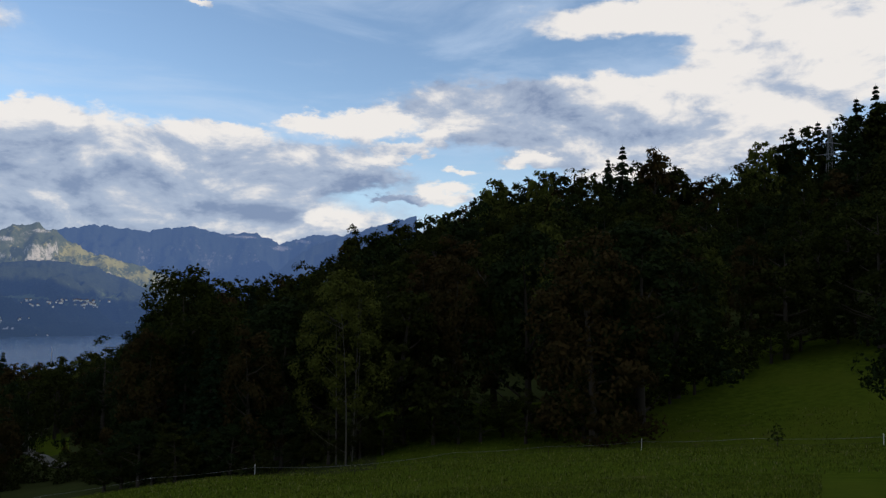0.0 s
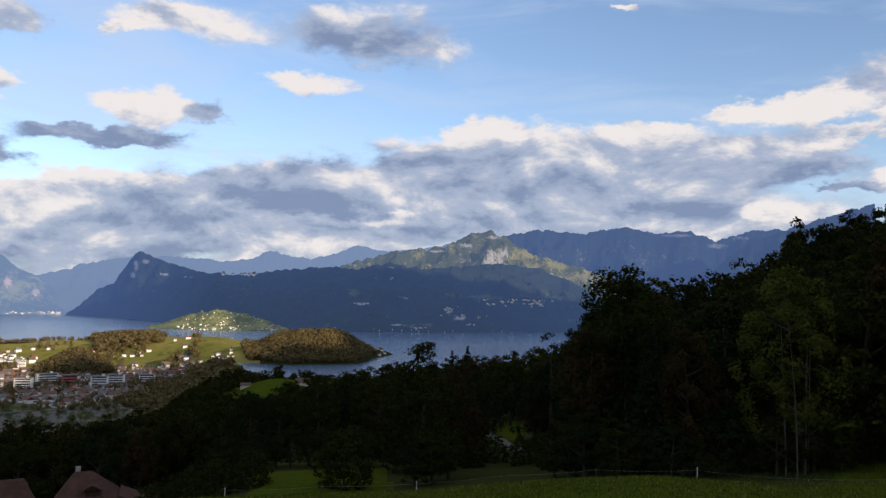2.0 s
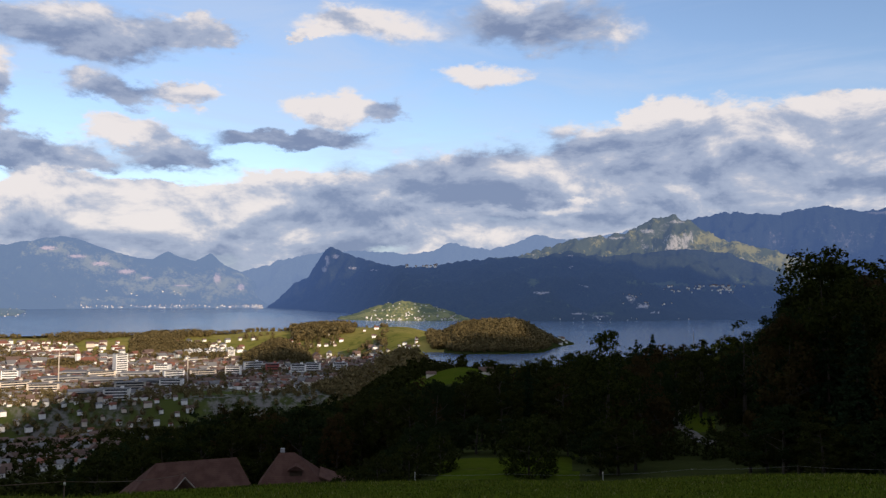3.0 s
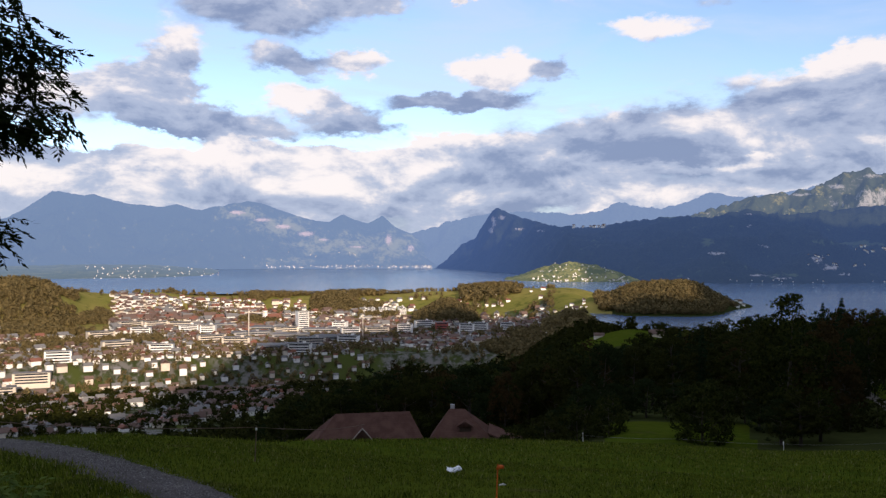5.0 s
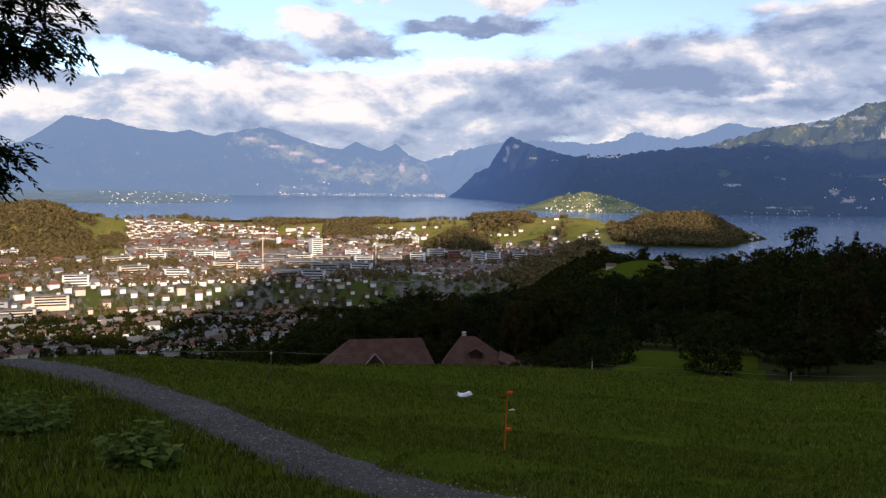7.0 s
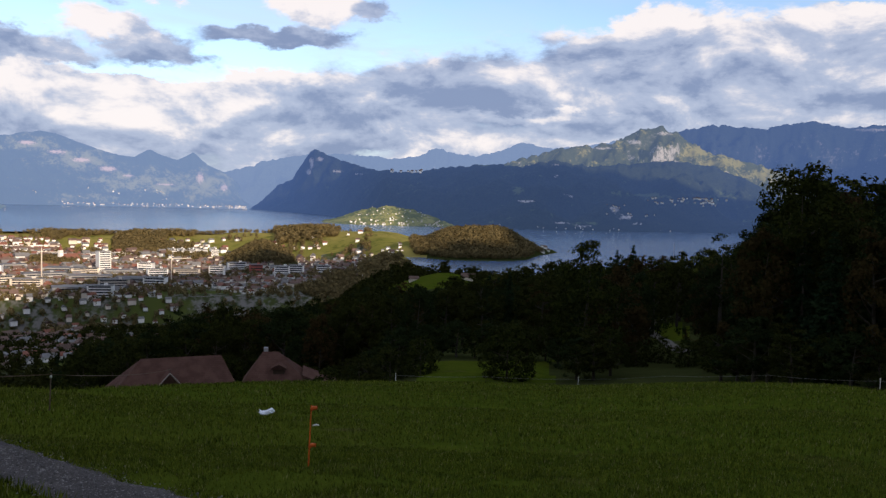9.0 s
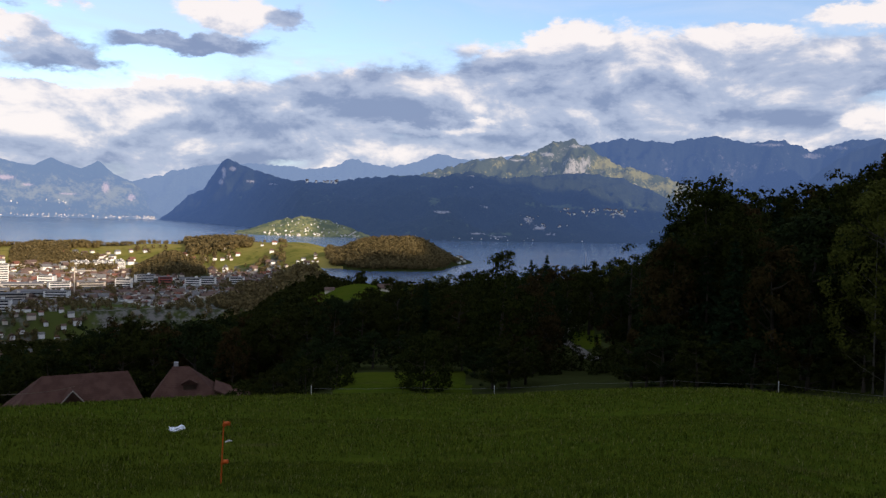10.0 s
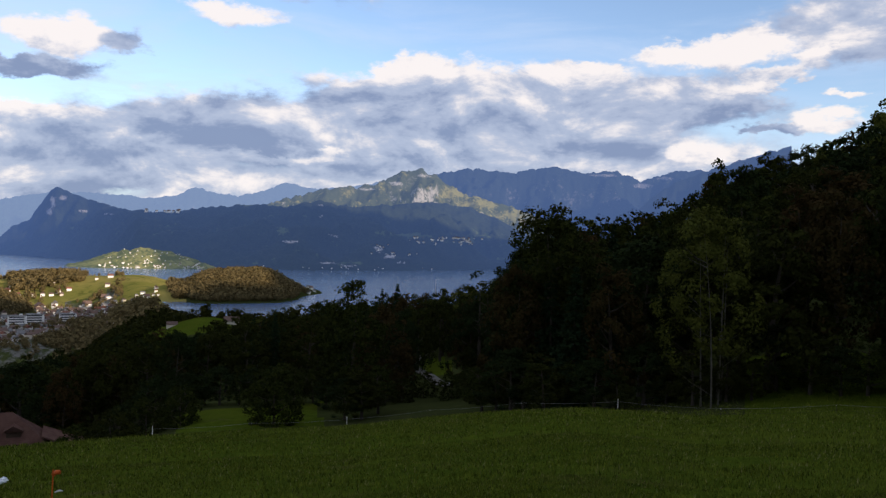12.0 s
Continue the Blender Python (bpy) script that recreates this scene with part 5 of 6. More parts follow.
# ---- far woods and town trees ----
def far_woods():
    rng = np.random.default_rng(91)
    spots = []

    def add(n, y0, y1, r0, r1, lo=-9.0, size=(8, 14), zmin=None):
        for _ in range(n):
            yaw, r = rng.uniform(y0, y1), rng.uniform(r0, r1)
            q = at(yaw, r)
            if y1 - y0 < 12:
                u, v = (2 * yaw - y0 - y1) / (y1 - y0), (2 * r - r0 - r1) / (r1 - r0)
                if u * u + 0.55 * v * v > 1.0 + 0.7 * noise.noise((q.x * 0.018, q.y * 0.018, 8.0)):
                    continue
            if noise.noise((q.x * 0.009, q.y * 0.009, 4.0)) < lo:
                continue
            z = height(q.x, q.y)
            if zmin is not None and z < zmin:
                continue
            spots.append((q.x, q.y, z, rng.uniform(*size)))

    add(2300, 77.4, 92, 1215, 1560, -0.14, (9, 14))               # wooded hill beyond the town
    add(1500, 34.8, 44.0, 1120, 1330, -9, (7, 12), -83)           # mount on the spit
    add(900, 34.8, 44.2, 1190, 1400, -9, (7, 12), -83)
    add(520, 52.4, 57.0, 1205, 1380, -9, (9, 13))                 # dark knoll
    add(620, 48.5, 54.0, 1570, 1745, -0.25, (11, 17))             # woods along the ridge
    add(620, 59.2, 64.2, 1540, 1730, -0.25, (11, 16))
    add(200, 64.2, 68.5, 1660, 1740, -0.1, (8, 12))
    add(260, 57.5, 61.5, 1440, 1560, 0.0, (10, 15))
    add(260, 66.3, 69, 1290, 1380, -0.1, (9, 14))
    add(700, 47, 78, 1400, 1740, 0.14)
    add(3600, 47, 90, 600, 1420, -0.35, (5, 9))                  # among the houses
    add(420, 62, 90, 280, 500, -0.2, (6, 10))
    add(1300, 60, 90, 560, 900, -0.5, (4, 8))
    add(1600, 58, 90, 820, 1180, -0.9, (4, 8))
    add(520, 47, 92, 1722, 1748, -0.25, (6, 10))                     # slope down to the town
    add(480, 44.2, 52, 700, 1160, -0.2, (9, 15))
    add(260, 33.4, 47, 640, 1000, 0.0, (7, 12), -84)
    add(1700, 46, 66, 400, 860, -0.45, (7, 12))
    per = 60
    # light put into leaf colour: sunlit tone beyond 860 m, shaded tone nearer
    for name, label, mat, lo, hi in (("woods", "distant golden-brown woods on hills and among houses, coloured bright as if sunlit", WOODS, 860, 9999), ("slope_woods", "green trees on the slope above the town, coloured dark for shade", LEAF, 0, 860)):
        vs, fs, o = [], [], 0
        for x, y, z, h in spots:
            if not lo <= math.hypot(x, y) < hi:
                continue
            d = rng.normal(size=(per, 3))
            d /= np.linalg.norm(d, axis=1)[:, None]
            d *= rng.uniform(0.6, 1.05, (per, 1))
            w = h * rng.uniform(0.34, 0.46)
            c = np.array([x, y, z + h * 0.5]) + d * np.array([w, w, h * 0.52])
            v, f = leaf_quads(c, h * 0.15, rng, normals=d + (0, 0, 0.15))
            vs.append(v)
            fs.append(f + o)
            o += len(v)
        tagged(new(name, mesh_of(name, np.concatenate(vs), np.concatenate(fs), (mat,))), label, "woods", kind="stuff")


far_woods()


# ---- farm below the brow ----
def barn(name, label, yaw, r, turn, sx, sy, eave, ridge, hip, far_hip):
    root = tagged(new(name), label, "barn")
    root.matrix_basis = Matrix.LocRotScale(ground(yaw, r), Euler((0, 0, radians(turn))), None)
    part("wall", mesh_of("wall", *gable_body(sx, sy, -4, eave, eave + 0.5), (WOOD_DARK,)), WOOD_DARK, root)
    part("roof", mesh_of("roof", *gable_roof(sx, sy, eave, ridge, 0.9, 0.3, hip, far_hip), (ROOF_OLD,)), ROOF_OLD, root)
    return root


def lean_roof(x0, x1, y0, y1, z0, z1, thick=0.3):
    """A roof that slopes one way, from z0 at x0 down to z1 at x1."""
    v = [(x, y, z + d) for d in (0, thick) for x, y, z in ((x0, y0, z0), (x1, y0, z1), (x1, y1, z1), (x0, y1, z0))]
    return v, [(3, 2, 1, 0), (4, 5, 6, 7), (0, 1, 5, 4), (1, 2, 6, 5), (2, 3, 7, 6), (3, 0, 4, 7)]


def tile_build(g):
    a = g.noise(g.obj, 0.5, 4.0, 0.6)
    b = g.noise(g.obj, 7.0, 4.0, 0.6)
    w = g.add("ShaderNodeTexWave", {"Vector": g.obj, "Scale": 1.1, "Distortion": 1.2, "Detail": 2.0}, bands_direction="Z").outputs[1]
    col = g.mix(g.ramp(a, 0.35, 0.65), (0.085, 0.040, 0.030), (0.125, 0.066, 0.050))
    col = g.mix(g.math("MULTIPLY", b, 0.5), col, (0.06, 0.045, 0.038))
    g.set("Base Color", col)
    g.bump(g.math("MULTIPLY_ADD", w, 0.5, b), 0.7, 0.06)


ROOF_OLD = material("old_roof_tiles", tile_build, 0.95, 0.03)
WOOD_DARK = plain("dark_boards", (0.075, 0.05, 0.035), 0.85, 0, 0.3, 2.0)
FASCIA = plain("pale_boards", (0.34, 0.29, 0.25), 0.9, 0, 0.2, 2.0)
b1 = barn("barn", "old barn with a brown hipped tile roof and gabled dormer", 60.6, 150, 66, 23.0, 14, 3.4, 10.2, 7.5, 3.6)
part("dormer", mesh_of("dormer", *gable_body(4.0, 2.6, 3.6, 5.4, 6.9), (WOOD_DARK,)), WOOD_DARK, b1).matrix_local = pose(-0.6, -3.2, 1.7, 0, 0, 90)
part("dormer_roof", mesh_of("dormer_roof", *gable_roof(4.4, 2.8, 5.4, 7.0, 0.4, 0.2), (ROOF_OLD,)), ROOF_OLD, b1).matrix_local = pose(-0.6, -3.0, 1.7, 0, 0, 90)
for y in (-1.75, 1.75):
    part("fascia", mesh_of("fascia", *tube([(-2.75, y, 5.15), (-2.75, 0, 7.15)], [0.11, 0.11], 6), (FASCIA,)), FASCIA, b1, "pale weathered fascia board").matrix_local = pose(-0.6, -3.0, 1.7, 0, 0, 90)
b2 = tagged(new("farmhouse"), "old farmhouse with a steep brown tile roof", "farmhouse")
b2.matrix_basis = Matrix.LocRotScale(ground(53.3, 158), Euler((0, 0, radians(50))), None)
part("wall", mesh_of("wall", *gable_body(13, 11, -4, 4.0, 4.6), (WOOD_DARK,)), WOOD_DARK, b2)
part("roof", mesh_of("roof", *gable_roof(13, 11, 4.0, 9.6, 0.8, 0.3, 4.2, 7.5), (ROOF_OLD,)), ROOF_OLD, b2)
part("chimney", mesh_of("chimney", *box(0.8, 0.8, 7.6, 10.5, -2.6, 1.2), (WALL_GREY,)), WALL_GREY, b2)
part("dormer", mesh_of("dormer", *gable_body(4.0, 2.2, 5.4, 7.4, 8.0), (WOOD_DARK,)), WOOD_DARK, b2).matrix_local = pose(0.2, -1.6, 0, 0, 0, 90)
part("dormer_roof", mesh_of("dormer_roof", *gable_roof(4.4, 2.4, 7.4, 8.1, 0.3, 0.18), (ROOF_OLD,)), ROOF_OLD, b2).matrix_local = pose(0.2, -1.6, 0, 0, 0, 90)
part("annex_wall", mesh_of("annex_wall", *box(8, 7, -4, 3.0, 9.0, -1.0), (WOOD_DARK,)), WOOD_DARK, b2)
part("annex_roof", mesh_of("annex_roof", *lean_roof(4.6, 13.6, -5.4, 3.4, 6.2, 2.6), (ROOF_OLD,)), ROOF_OLD, b2, "low brown tiled lean-to roof")


# farm on the far green hillock
for yaw, r, k, nm in ((40.0, 605, 0.62, "farmhouse"), (43.9, 640, 0.45, "cottage")):
    b = tagged(new(nm), "small farmhouse with a red-brown roof on a green hillock", "house")
    b.matrix_basis = Matrix.LocRotScale(ground(yaw, r), Euler((0, 0, radians(yaw + 8))), (k, k, k))
    part("wall", mesh_of("wall", *gable_body(16, 10, -3, 4.5, 8.5), (WALL_CREAM,)), WALL_CREAM, b)
    part("roof", mesh_of("roof", *gable_roof(16, 10, 4.5, 8.5, 1.0), (ROOF_BROWN,)), ROOF_BROWN, b)


# ---- path, lane, fence and small things ----
def gravel_build(g):
    a = g.noise(g.pos, 0.8, 5.0, 0.6)
    v = g.add("ShaderNodeTexVoronoi", {"Vector": g.pos, "Scale": 26.0})
    b = g.noise(g.pos, 60.0, 3.0, 0.7)
    col = g.mix(g.ramp(a, 0.35, 0.7), (0.085, 0.075, 0.072), (0.145, 0.13, 0.125))
    col = g.mix(g.math("MULTIPLY", g.ramp(v.outputs["Distance"], 0.2, 0.7), 0.6), col, (0.055, 0.05, 0.046))
    col = g.mix(g.math("MULTIPLY", g.ramp(b, 0.62, 0.75), 0.7), col, (0.34, 0.32, 0.30))
    g.set("Base Color", col)
    g.bump(g.math("MULTIPLY_ADD", b, 0.4, v.outputs["Distance"]), 0.9, 0.03)


GRAVEL = material("gravel", gravel_build, 1.0, 0.03)


def ribbon(name, label, pts, width, mat, dz, wobble=0.1, cross=7, steps=120):
    """A strip of path that lies on the ground; pts: yaw, distance along its middle."""
    ps = [at(y, r) for y, r in pts]
    cum = np.concatenate([[0], np.cumsum([(ps[i + 1] - ps[i]).length for i in range(len(ps) - 1)])])
    s = np.linspace(0, cum[-1], steps)
    xs, ys = np.interp(s, cum, [p.x for p in ps]), np.interp(s, cum, [p.y for p in ps])
    for _ in range(12):
        xs[1:-1], ys[1:-1] = (xs[:-2] + 2 * xs[1:-1] + xs[2:]) / 4, (ys[:-2] + 2 * ys[1:-1] + ys[2:]) / 4
    verts, faces = [], []
    for i in range(steps):
        j, k = max(0, i - 1), min(steps - 1, i + 1)
        t = Vector((xs[k] - xs[j], ys[k] - ys[j], 0)).normalized()
        n = Vector((-t.y, t.x, 0))
        for c in range(cross):
            u = c / (cross - 1) * 2 - 1
            edge = wobble * noise.noise((xs[i] * 1.7, ys[i] * 1.7, u)) if abs(u) > 0.9 else 0
            p = Vector((xs[i], ys[i], 0)) + n * (u * width / 2 + edge)
            verts.append((p.x, p.y, height(p.x, p.y) + dz - (0.05 if abs(u) > 0.9 else 0)))
    for i in range(steps - 1):
        for c in range(cross - 1):
            faces.append((i * cross + c, i * cross + c + 1, (i + 1) * cross + c + 1, (i + 1) * cross + c))
    me = mesh_of(name, verts, faces, (mat,), True)
    if me.polygons[0].normal.z < 0:
        me.flip_normals()
    tagged(new(name, me), label, "path", kind="structure")
    return list(zip(xs, ys))


PATH = ribbon("path", "grey gravel footpath winding through the meadow", [(-40, 5.8), (0, 5.4), (35, 6.5), (50, 7.4), (60.9, 8.5), (67.2, 10.2), (72.0, 12.7), (75.2, 15.3), (79.0, 19.5), (81.6, 23.6), (84, 28), (87.5, 38)], 1.4, GRAVEL, 0.05, 0.25, 7, 160)
ribbon("road", "pale gravel lane curving up to the wood", [(24.6, 175), (25.4, 195), (26.0, 215), (26.9, 235), (27.4, 255), (26.8, 280), (26.0, 300)], 3.0, plain("lane", (0.13, 0.12, 0.10), 0.95, 0, 0.2, 0.2), 0.30, 0.3)

ORANGE = plain("orange_plastic", (0.55, 0.10, 0.015), 0.45, 0, 0.12, 8)
POST_WHITE = plain("white_plastic", (0.62, 0.60, 0.56), 0.5, 0, 0.1, 8)
POST_WOOD = plain("weathered_post", (0.12, 0.085, 0.06), 0.9, 0, 0.25, 6)
TAPE = plain("fence_tape", (0.20, 0.195, 0.185), 0.7, 0, 0.1, 3)


def fence_post(name, label, yaw, r, h, mat, rad=0.03, group="fence posts"):
    root = tagged(new(name), label, "fence post", group)
    root.matrix_basis = Matrix.LocRotScale(ground(yaw, r), Euler((radians(2 * math.sin(yaw * 7)), radians(2 * math.cos(yaw * 5)), 0)), None)
    part("shaft", mesh_of("shaft", *tube([(0, 0, -0.2), (0, 0, h * 0.5), (0, 0, h)], [rad, rad, rad * 0.8], 8), (mat,), True), mat, root)
    part("insulator", mesh_of("insulator", *tube([(0, 0, h * 0.86), (0, 0, h * 0.90), (0, 0, h * 0.94)], [rad * 1.1, rad * 2.0, rad * 1.1], 8), (POST_WHITE,)), POST_WHITE, root)
    return root


tops = []
for yaw, r in ((45, 79), (38.5, 83), (31.9, 85), (26, 82.5), (19.5, 77), (12.8, 71.5), (6, 73), (-1, 75), (-7.5, 74.5), (-13.8, 74), (-21, 73.5), (-28.5, 72), (-36, 70)):
    pale = yaw in (45, 31.9, 12.8, -13.8, -28.5)
    fence_post("fence_post", "pale thin electric fence post on the brow" if pale else "dark thin fence stake on the brow", yaw, r, 1.05 if pale else 0.8, POST_WHITE if pale else BARK, 0.030 if pale else 0.014)
    tops.append(ground(yaw, r, 0.78))
far_post = fence_post("fence_post", "pale thin electric fence post in the lower meadow", 0.4, 112, 1.5, POST_WHITE, 0.07)


def wire(name, label, pts, rad, mat, sag=0.12):
    path = []
    for a, b in zip(pts[:-1], pts[1:]):
        for k in range(8):
            f = k / 8
            path.append(a.lerp(b, f) - Vector((0, 0, sag * 4 * f * (1 - f))))
    path.append(pts[-1])
    ob = new(name, mesh_of(name, *tube(path, [rad] * len(path), 5), (mat,), True))
    return tagged(ob, label, "fence wire")


wire("fence_tape", "thin pale electric fence tape along the brow", tops, 0.010, TAPE)
wire("fence_tape", "lower dark strand of the electric fence", [p - Vector((0, 0, 0.45)) for p in tops], 0.008, BARK)
near_tops = []
for yaw, r, h in ((88, 24, 1.0), (68.05, 21.0, 0.92)):
    fence_post("fence_post", "weathered wooden fence post by the path", yaw, r, h, POST_WOOD, 0.017)
    near_tops.append(ground(yaw, r, h * 0.95))
near_tops.append(ground(60.5, 45, 0.9))
wire("fence_wire", "thin fence wire running down the meadow", near_tops, 0.010, POST_WOOD, 0.15)


def orange_post():
    root = tagged(new("fence_post"), "thin orange plastic fence post with orange insulators", "fence post")
    root.matrix_basis = Matrix.LocRotScale(ground(51.1, 11.9), Euler((0, radians(1.5), radians(50))), None)
    part("shaft", mesh_of("shaft", *tube([(0, 0, -0.2), (0, 0, 0.5), (0, 0, 0.93)], [0.011, 0.011, 0.009], 8), (ORANGE,), True), ORANGE, root)
    for z in (0.32, 0.88):
        v, f = tube([(0, 0, z - 0.03), (0.01, 0, z - 0.01), (0.03, 0, z + 0.01), (0.085, 0, z + 0.012), (0.09, 0, z + 0.03)], [0.022, 0.03, 0.032, 0.03, 0.012], 9)
        part("insulator", mesh_of("insulator", v, f, (ORANGE,), True), ORANGE, root)
    v, f = tube([(0.03, 0, 0.62), (0.09, 0.01, 0.635), (0.13, 0, 0.63)], [0.012, 0.016, 0.008], 7)
    part("clip", mesh_of("clip", v, f, (POST_WHITE,), True), POST_WHITE, root, "small white plastic clip")


orange_post()


def plastic_bag():
    bm = bmesh.new()
    bmesh.ops.create_icosphere(bm, subdivisions=4, radius=1.0)
    for v in bm.verts:
        n = noise.fractal(v.co * 1.8, 0.8, 2.0, 4)
        v.co = Vector((v.co.x * 0.20, v.co.y * 0.13, v.co.z * 0.07)) * (1 + 0.45 * n)
        v.co.z += 0.05 * math.sin(v.co.x * 14)
    me = bpy.data.meshes.new("plastic_bag")
    bm.to_mesh(me)
    bm.free()
    me.materials.append(plain("bag_plastic", (0.78, 0.80, 0.84), 0.35, 0, 0.1, 12))
    ob = tagged(new("plastic_bag", me), "crumpled white plastic bag lying in the grass", "bag")
    ob.matrix_basis = Matrix.LocRotScale(ground(54.05, 23.5, 0.10), Euler((0.1, 0.1, radians(40))), None)


plastic_bag()


def path_stones():
    """Loose stones and grit on the path."""
    rng = np.random.default_rng(29)
    vs, fs = [], []
    base = np.array([(1, 0, 0), (-0.5, 0.87, 0), (-0.5, -0.87, 0), (0.1, 0, 0.9), (0, 0, -0.5)])
    tri = [(0, 1, 3), (1, 2, 3), (2, 0, 3), (1, 0, 4), (2, 1, 4), (0, 2, 4)]
    xy = np.array(PATH)
    for _ in range(16000):
        k = rng.integers(20, len(xy) - 30)
        off = rng.normal(size=2) * 0.34
        x, y = xy[k] + off + (xy[k + 1] - xy[k]) * rng.random()
        size = 0.006 + 0.016 * rng.random() ** 3 + 0.02 * (rng.random() < 0.01)
        a = rng.uniform(0, 6.28)
        v = base * size * rng.uniform(0.6, 1.3, (5, 1))
        v = np.stack([v[:, 0] * math.cos(a) - v[:, 1] * math.sin(a), v[:, 0] * math.sin(a) + v[:, 1] * math.cos(a), v[:, 2] * 0.7], 1) + (x, y, height(x, y) + 0.052)
        o = len(vs)
        vs.extend(v)
        fs.extend([tuple(q + o for q in t) for t in tri])
    tagged(new("path_stones", mesh_of("path_stones", vs, fs, (STONE,))), "loose grey stones and grit on the path", "stones", kind="stuff")


def stone_build(g):
    g.set("Base Color", g.mix(g.island, (0.05, 0.046, 0.043), (0.25, 0.235, 0.22)))


STONE = material("path_grit", stone_build, 0.95, 0.05)
path_stones()


def weed(name, label, yaw, r, h, n, seed):
    """A clump of broad-leaved weeds."""
    rng = np.random.default_rng(seed)
    root = tagged(new(name), label, "weed", "weeds in the long grass")
    root.matrix_basis = Matrix.Translation(ground(yaw, r))
    stems, leaves, lf, o = [], [], [], 0
    for k in range(n):
        a, d = rng.uniform(0, 6.28), rng.uniform(0, 0.75) * h
        foot = Vector((math.cos(a) * d, math.sin(a) * d, -0.05))
        top = foot + Vector((math.cos(a) * 0.22, math.sin(a) * 0.22, h * rng.uniform(0.5, 1.0)))
        stems.append(tube([foot, foot.lerp(top, 0.5), top], [0.008, 0.006, 0.003], 5))
        for q in range(11):
            f = 0.25 + 0.75 * q / 10
            c = foot.lerp(top, f)
            b = rng.uniform(0, 6.28)
            u = Vector((math.cos(b), math.sin(b), rng.uniform(-0.35, 0.25)))
            w = Vector((-math.sin(b), math.cos(b), 0)) * 0.36
            ln = rng.uniform(0.12, 0.21) * (1.15 - 0.4 * f)
            leaves += [c, c + u * ln * 0.45 + w * ln, c + u * ln + Vector((0, 0, -0.02)), c + u * ln * 0.45 - w * ln]
            lf.append((o, o + 1, o + 2, o + 3))
            o += 4
    tagged(part("stalk_bunch", mesh_of("stalk_bunch", *join(stems), (WEED,), True), WEED, root), kind="stuff")
    tagged(part("foliage", mesh_of("foliage", leaves, lf, (WEED,)), WEED, root), kind="stuff")


WEED = leaf_material("weed_leaves", (0.045, 0.078, 0.014), (0.12, 0.16, 0.035), (0.08, 0.11, 0.025))
weed("nettle_clump", "clump of broad-leaved nettles in long grass", 76.2, 8.6, 0.45, 26, 1)
weed("nettle_clump", "clump of broad-leaved nettles in long grass", 82.8, 11.5, 0.55, 22, 2)
weed("nettle_clump", "low clump of broad-leaved weeds in long grass", 85.2, 13.4, 0.4, 12, 3)


def trailer():
    """The red farm trailer with cut logs by the lane."""
    red = plain("red_paint", (0.30, 0.035, 0.02), 0.5, 0, 0.2, 2)
    root = tagged(new("farm_trailer"), "old red farm trailer loaded with logs by the lane", "trailer")
    root.matrix_basis = Matrix.LocRotScale(ground(27.6, 262, 0.4), Euler((0, 0, radians(30))), None)
    part("bed", mesh_of("bed", *box(6.5, 2.6, 0.9, 1.25), (red,)), red, root)
    for x in (-2.9, 2.9):
        part("headboard", mesh_of("headboard", *box(0.12, 2.6, 1.25, 2.6, x), (red,)), red, root)
        for y in (-1.2, 1.2):
            part("wheel", mesh_of("wheel", *tube([(x * 0.6, y - 0.14, 0.5), (x * 0.6, y + 0.14, 0.5)], [0.5, 0.5], 14), (BARK,)), BARK, root)
    for k in range(9):
        y, z = (-0.9 + 0.45 * (k % 5), 1.5 + 0.42 * (k // 5))
        part("log", mesh_of("log", *tube([(-2.7, y, z), (2.7, y, z)], [0.21, 0.19], 9), (BIRCH_BARK,)), BIRCH_BARK, root)


trailer()


def pylon(yaw, r, el, w):
    steel = plain("grey_steel", (0.16, 0.165, 0.17), 0.6, 0.3, 0.1, 2)
    base = ground(yaw, r)
    h = EYE + r * math.tan(radians(el)) - base.z
    root = tagged(new("power_pylon"), "grey lattice power pylon over the trees", "pylon")
    root.matrix_basis = Matrix.LocRotScale(base, Euler((0, 0, radians(yaw + 20))), None)
    legs = []
    for x, y in ((-1, -1), (1, -1), (1, 1), (-1, 1)):
        part("leg", mesh_of("leg", *tube([(x * w / 2, y * w / 2, -1), (x * w * 0.08, y * w * 0.08, h)], [0.14, 0.09], 5), (steel,)), steel, root)
    for k in range(12):
        z0, z1 = h * k / 12, h * (k + 1) / 12
        a, b = w / 2 * (1 - 0.84 * k / 12), w / 2 * (1 - 0.84 * (k + 1) / 12)
        s = 1 if k % 2 else -1
        for y in (-1, 1):
            part("brace", mesh_of("brace", *tube([(s * a, y * a, z0), (-s * b, y * b, z1)], [0.07, 0.07], 4), (steel,)), steel, root)
    for z, l in ((0.72, 4.2), (0.84, 3.4), (0.95, 2.4)):
        part("crossarm", mesh_of("crossarm", *tube([(-l, 0, h * z), (0, 0, h * z + 0.5), (l, 0, h * z)], [0.06, 0.16, 0.06], 5), (steel,)), steel, root)


pylon(-25.9, 262, 12.2, 3.6)
mast_h = EYE + 330 * math.tan(radians(-2.45)) - ground(25.8, 330).z
mast = tagged(new("radio_mast"), "thin grey mast rising over the trees", "mast")
mast.matrix_basis = Matrix.Translation(ground(25.8, 330))
part("pole", mesh_of("pole", *tube([(0, 0, -1), (0, 0, mast_h * 0.6), (0, 0, mast_h)], [0.22, 0.16, 0.06], 7), (WALL_GREY,)), WALL_GREY, mast)


# ---- grass ----
PATH_XY = np.array(PATH)


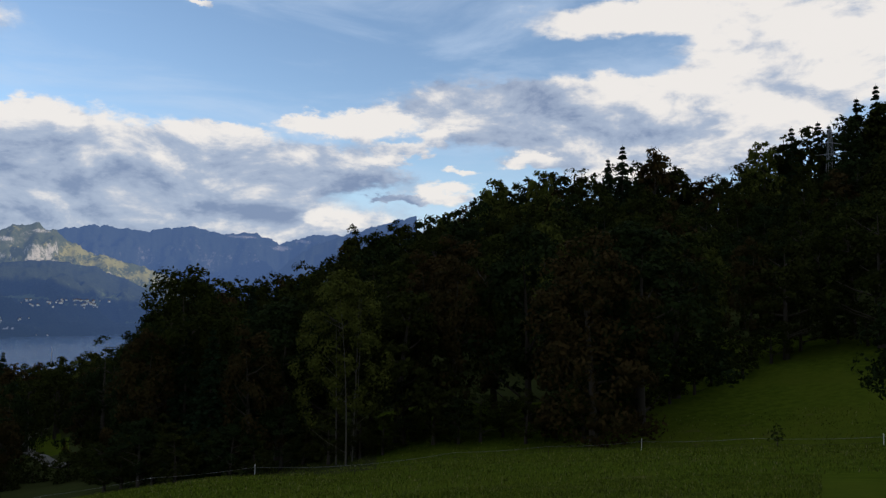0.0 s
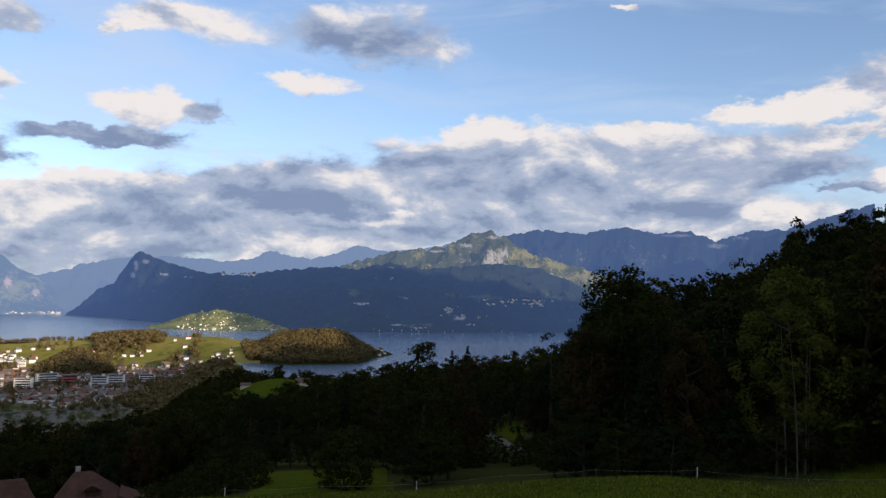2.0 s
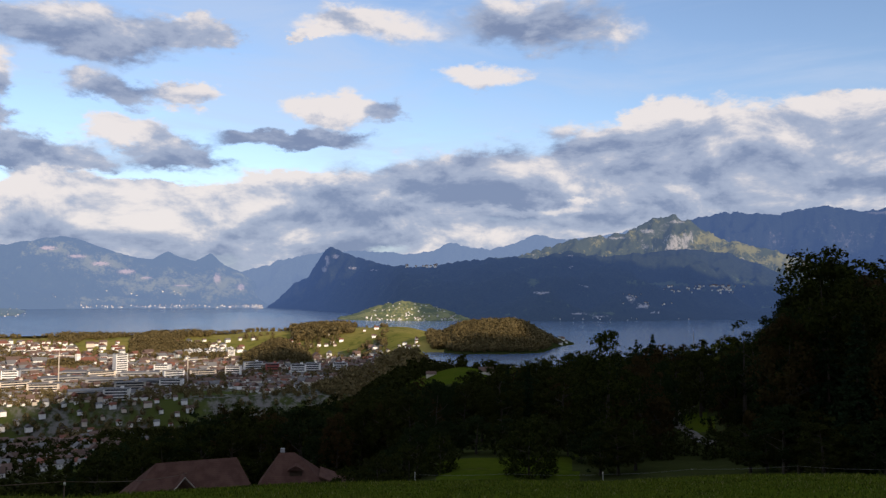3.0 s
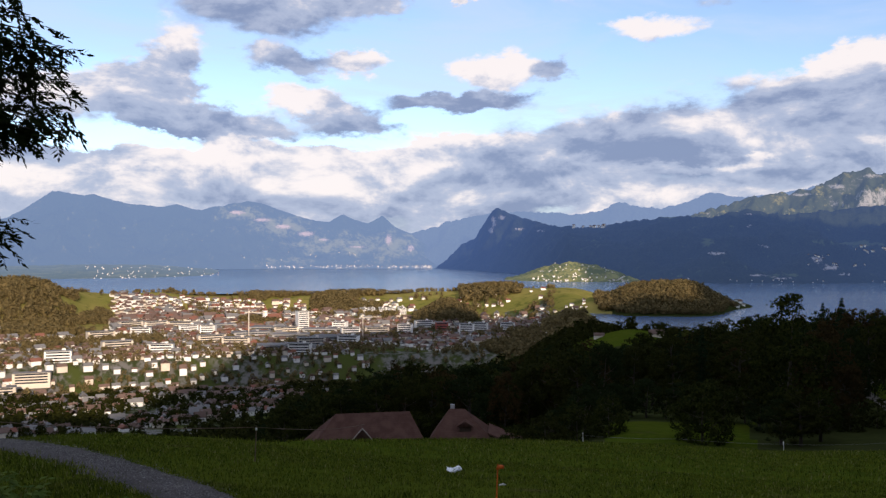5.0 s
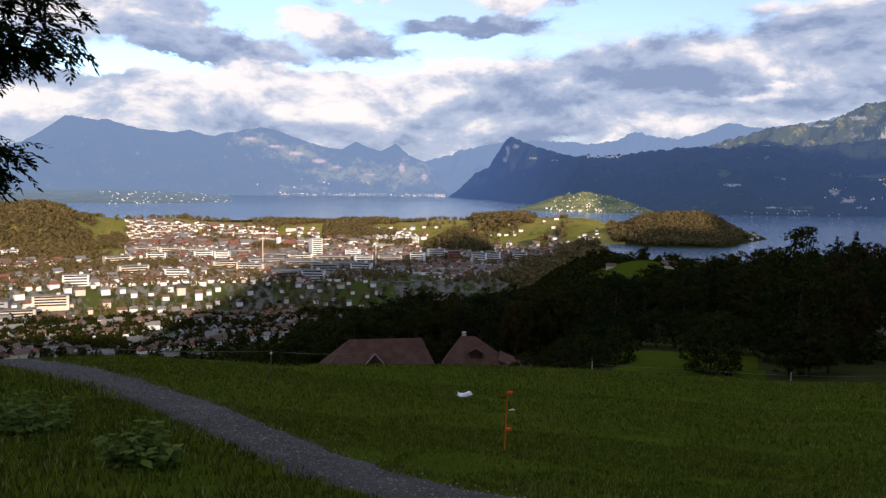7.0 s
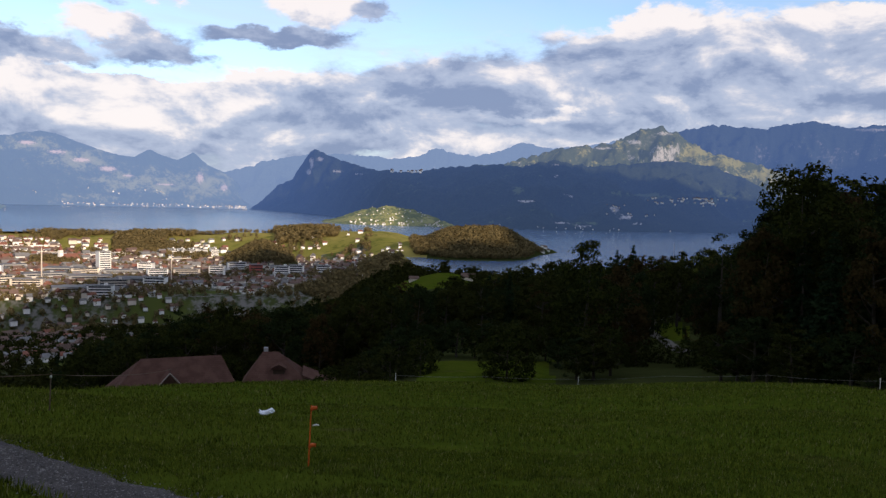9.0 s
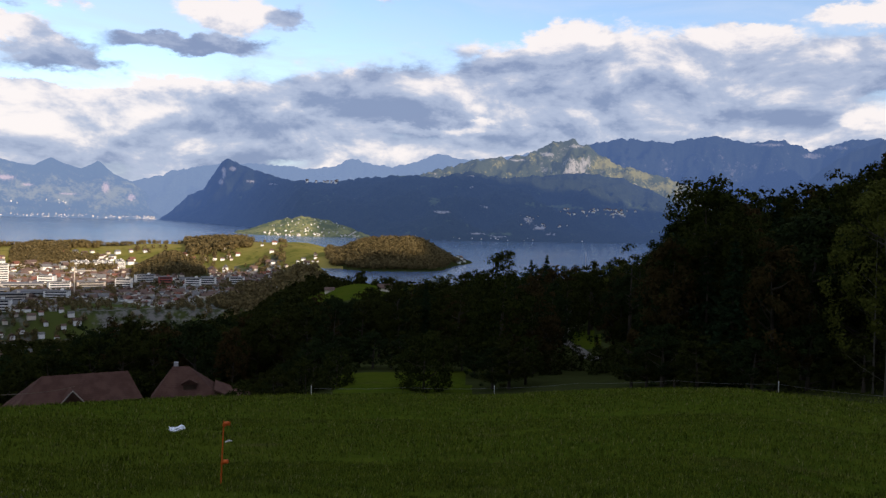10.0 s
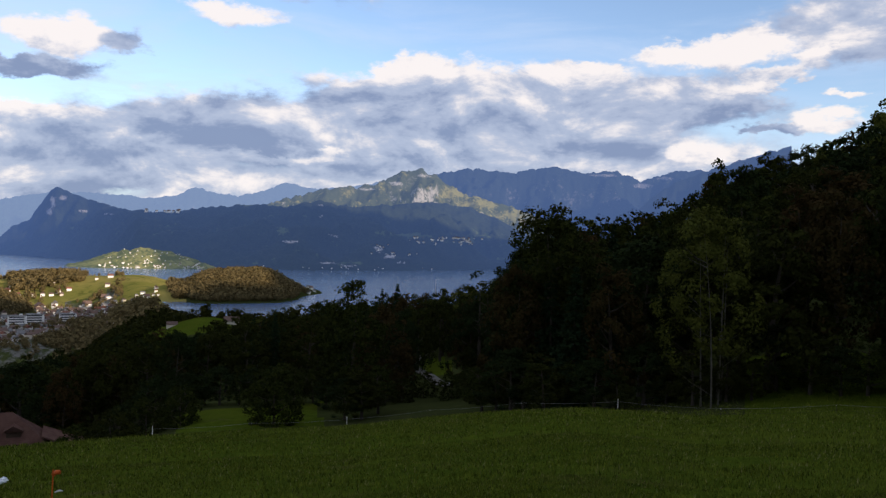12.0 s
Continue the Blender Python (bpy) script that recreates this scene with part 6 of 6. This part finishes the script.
def heights(x, y):
    """The ground's height under many places at once."""
    r, a = np.minimum(np.hypot(x, y), 4900), np.degrees(np.arctan2(-x, y))
    i = np.searchsorted(GRID_YAW, a, side="right") - 1
    k = (i + 1) % len(GRID_YAW)
    f = ((a - GRID_YAW[i]) % 360) / ((GRID_YAW[k] - GRID_YAW[i]) % 360)
    j = np.clip(np.searchsorted(GRID_R, r) - 1, 0, len(GRID_R) - 2)
    g = np.clip((r - GRID_R[j]) / (GRID_R[j + 1] - GRID_R[j]), 0, 1)
    return (1 - f) * ((1 - g) * GRID_Z[i, j] + g * GRID_Z[i, j + 1]) + f * ((1 - g) * GRID_Z[k, j] + g * GRID_Z[k, j + 1])


def grass_blades():
    rng = np.random.default_rng(17)
    out = []
    for n, r0, r1, h0, y0, y1 in ((120000, 6.5, 15, 0.040, -5, 92), (95000, 15, 30, 0.060, -25, 92), (62000, 30, 62, 0.10, -33, 88), (40000, 58, 100, 0.15, -33, 62)):
        yaw, r = np.radians(rng.uniform(y0, y1, n)), np.sqrt(rng.uniform(r0 ** 2, r1 ** 2, n))
        x, y = -np.sin(yaw) * r, np.cos(yaw) * r
        gap, foot = np.full(n, 9.0), np.zeros(n)
        if r0 < 46:
            for c in range(0, n, 8000):
                d = (x[c:c + 8000, None] - PATH_XY[None, ::2, 0]) ** 2 + (y[c:c + 8000, None] - PATH_XY[None, ::2, 1]) ** 2
                k = d.argmin(1)
                gap[c:c + 8000] = np.sqrt(d[np.arange(len(k)), k])
                foot[c:c + 8000] = np.hypot(PATH_XY[::2, 0], PATH_XY[::2, 1])[k]
        patch = np.array([noise.noise((a * 0.5, b * 0.5, 1.0)) for a, b in zip(x, y)])
        bare = np.array([noise.noise((a * 0.30, b * 0.30, 6.0)) + 0.5 * noise.noise((a * 1.3, b * 1.3, 2.0)) for a, b in zip(x, y)])
        keep = ((gap > 0.57 + 0.14 * rng.random(n)) | ((gap > 0.42) & (rng.random(n) < 0.12))) & ((bare < 0.42) | (rng.random(n) < 0.25))
        uncut = (r < 24) & (np.degrees(yaw) > 58) & (r < foot)
        h = h0 * (0.7 + 0.8 * rng.random(n) + 0.9 * np.maximum(0, patch)) * np.where(uncut, 1.35 + 1.2 * np.maximum(0, bare), 1.0)
        w = h * 0.07 + 0.0018 + r * 0.0003
        a, lean = rng.uniform(0, 6.28, n), rng.uniform(0.2, 0.8, n)
        z = heights(x, y)
        v = np.stack([np.stack([x - np.cos(a) * w, y - np.sin(a) * w, z - 0.01], 1), np.stack([x + np.cos(a) * w, y + np.sin(a) * w, z - 0.01], 1),
                      np.stack([x + np.cos(a + 1.3) * h * lean, y + np.sin(a + 1.3) * h * lean, z + h], 1)], 1)
        out.append(v[keep].reshape(-1, 3))
    v = np.concatenate(out)
    me = mesh_of("grass", v, np.arange(len(v)).reshape(-1, 3), (BLADE,))
    tagged(new("grass", me), "short green meadow grass", "grass", kind="stuff")


def blade_build(g):
    a = g.noise(g.pos, 0.45, 5.0, 0.65)
    b = g.noise(g.pos, 2.4, 4.0, 0.6)
    col = g.mix(g.island, (0.028, 0.044, 0.004), (0.128, 0.150, 0.015))
    col = g.mix(g.math("MULTIPLY", g.ramp(a, 0.52, 0.70), 0.45), col, (0.100, 0.088, 0.032))
    col = g.mix(g.math("MULTIPLY", g.ramp(b, 0.50, 0.66), 0.6), col, (0.022, 0.036, 0.006))
    col = g.mix(g.math("MULTIPLY", g.ramp(g.island, 0.93, 0.97), 0.8), col, (0.20, 0.18, 0.08))
    g.set("Base Color", col)


BLADE = material("grass_blades", blade_build, 0.9, 0.03)
grass_blades()
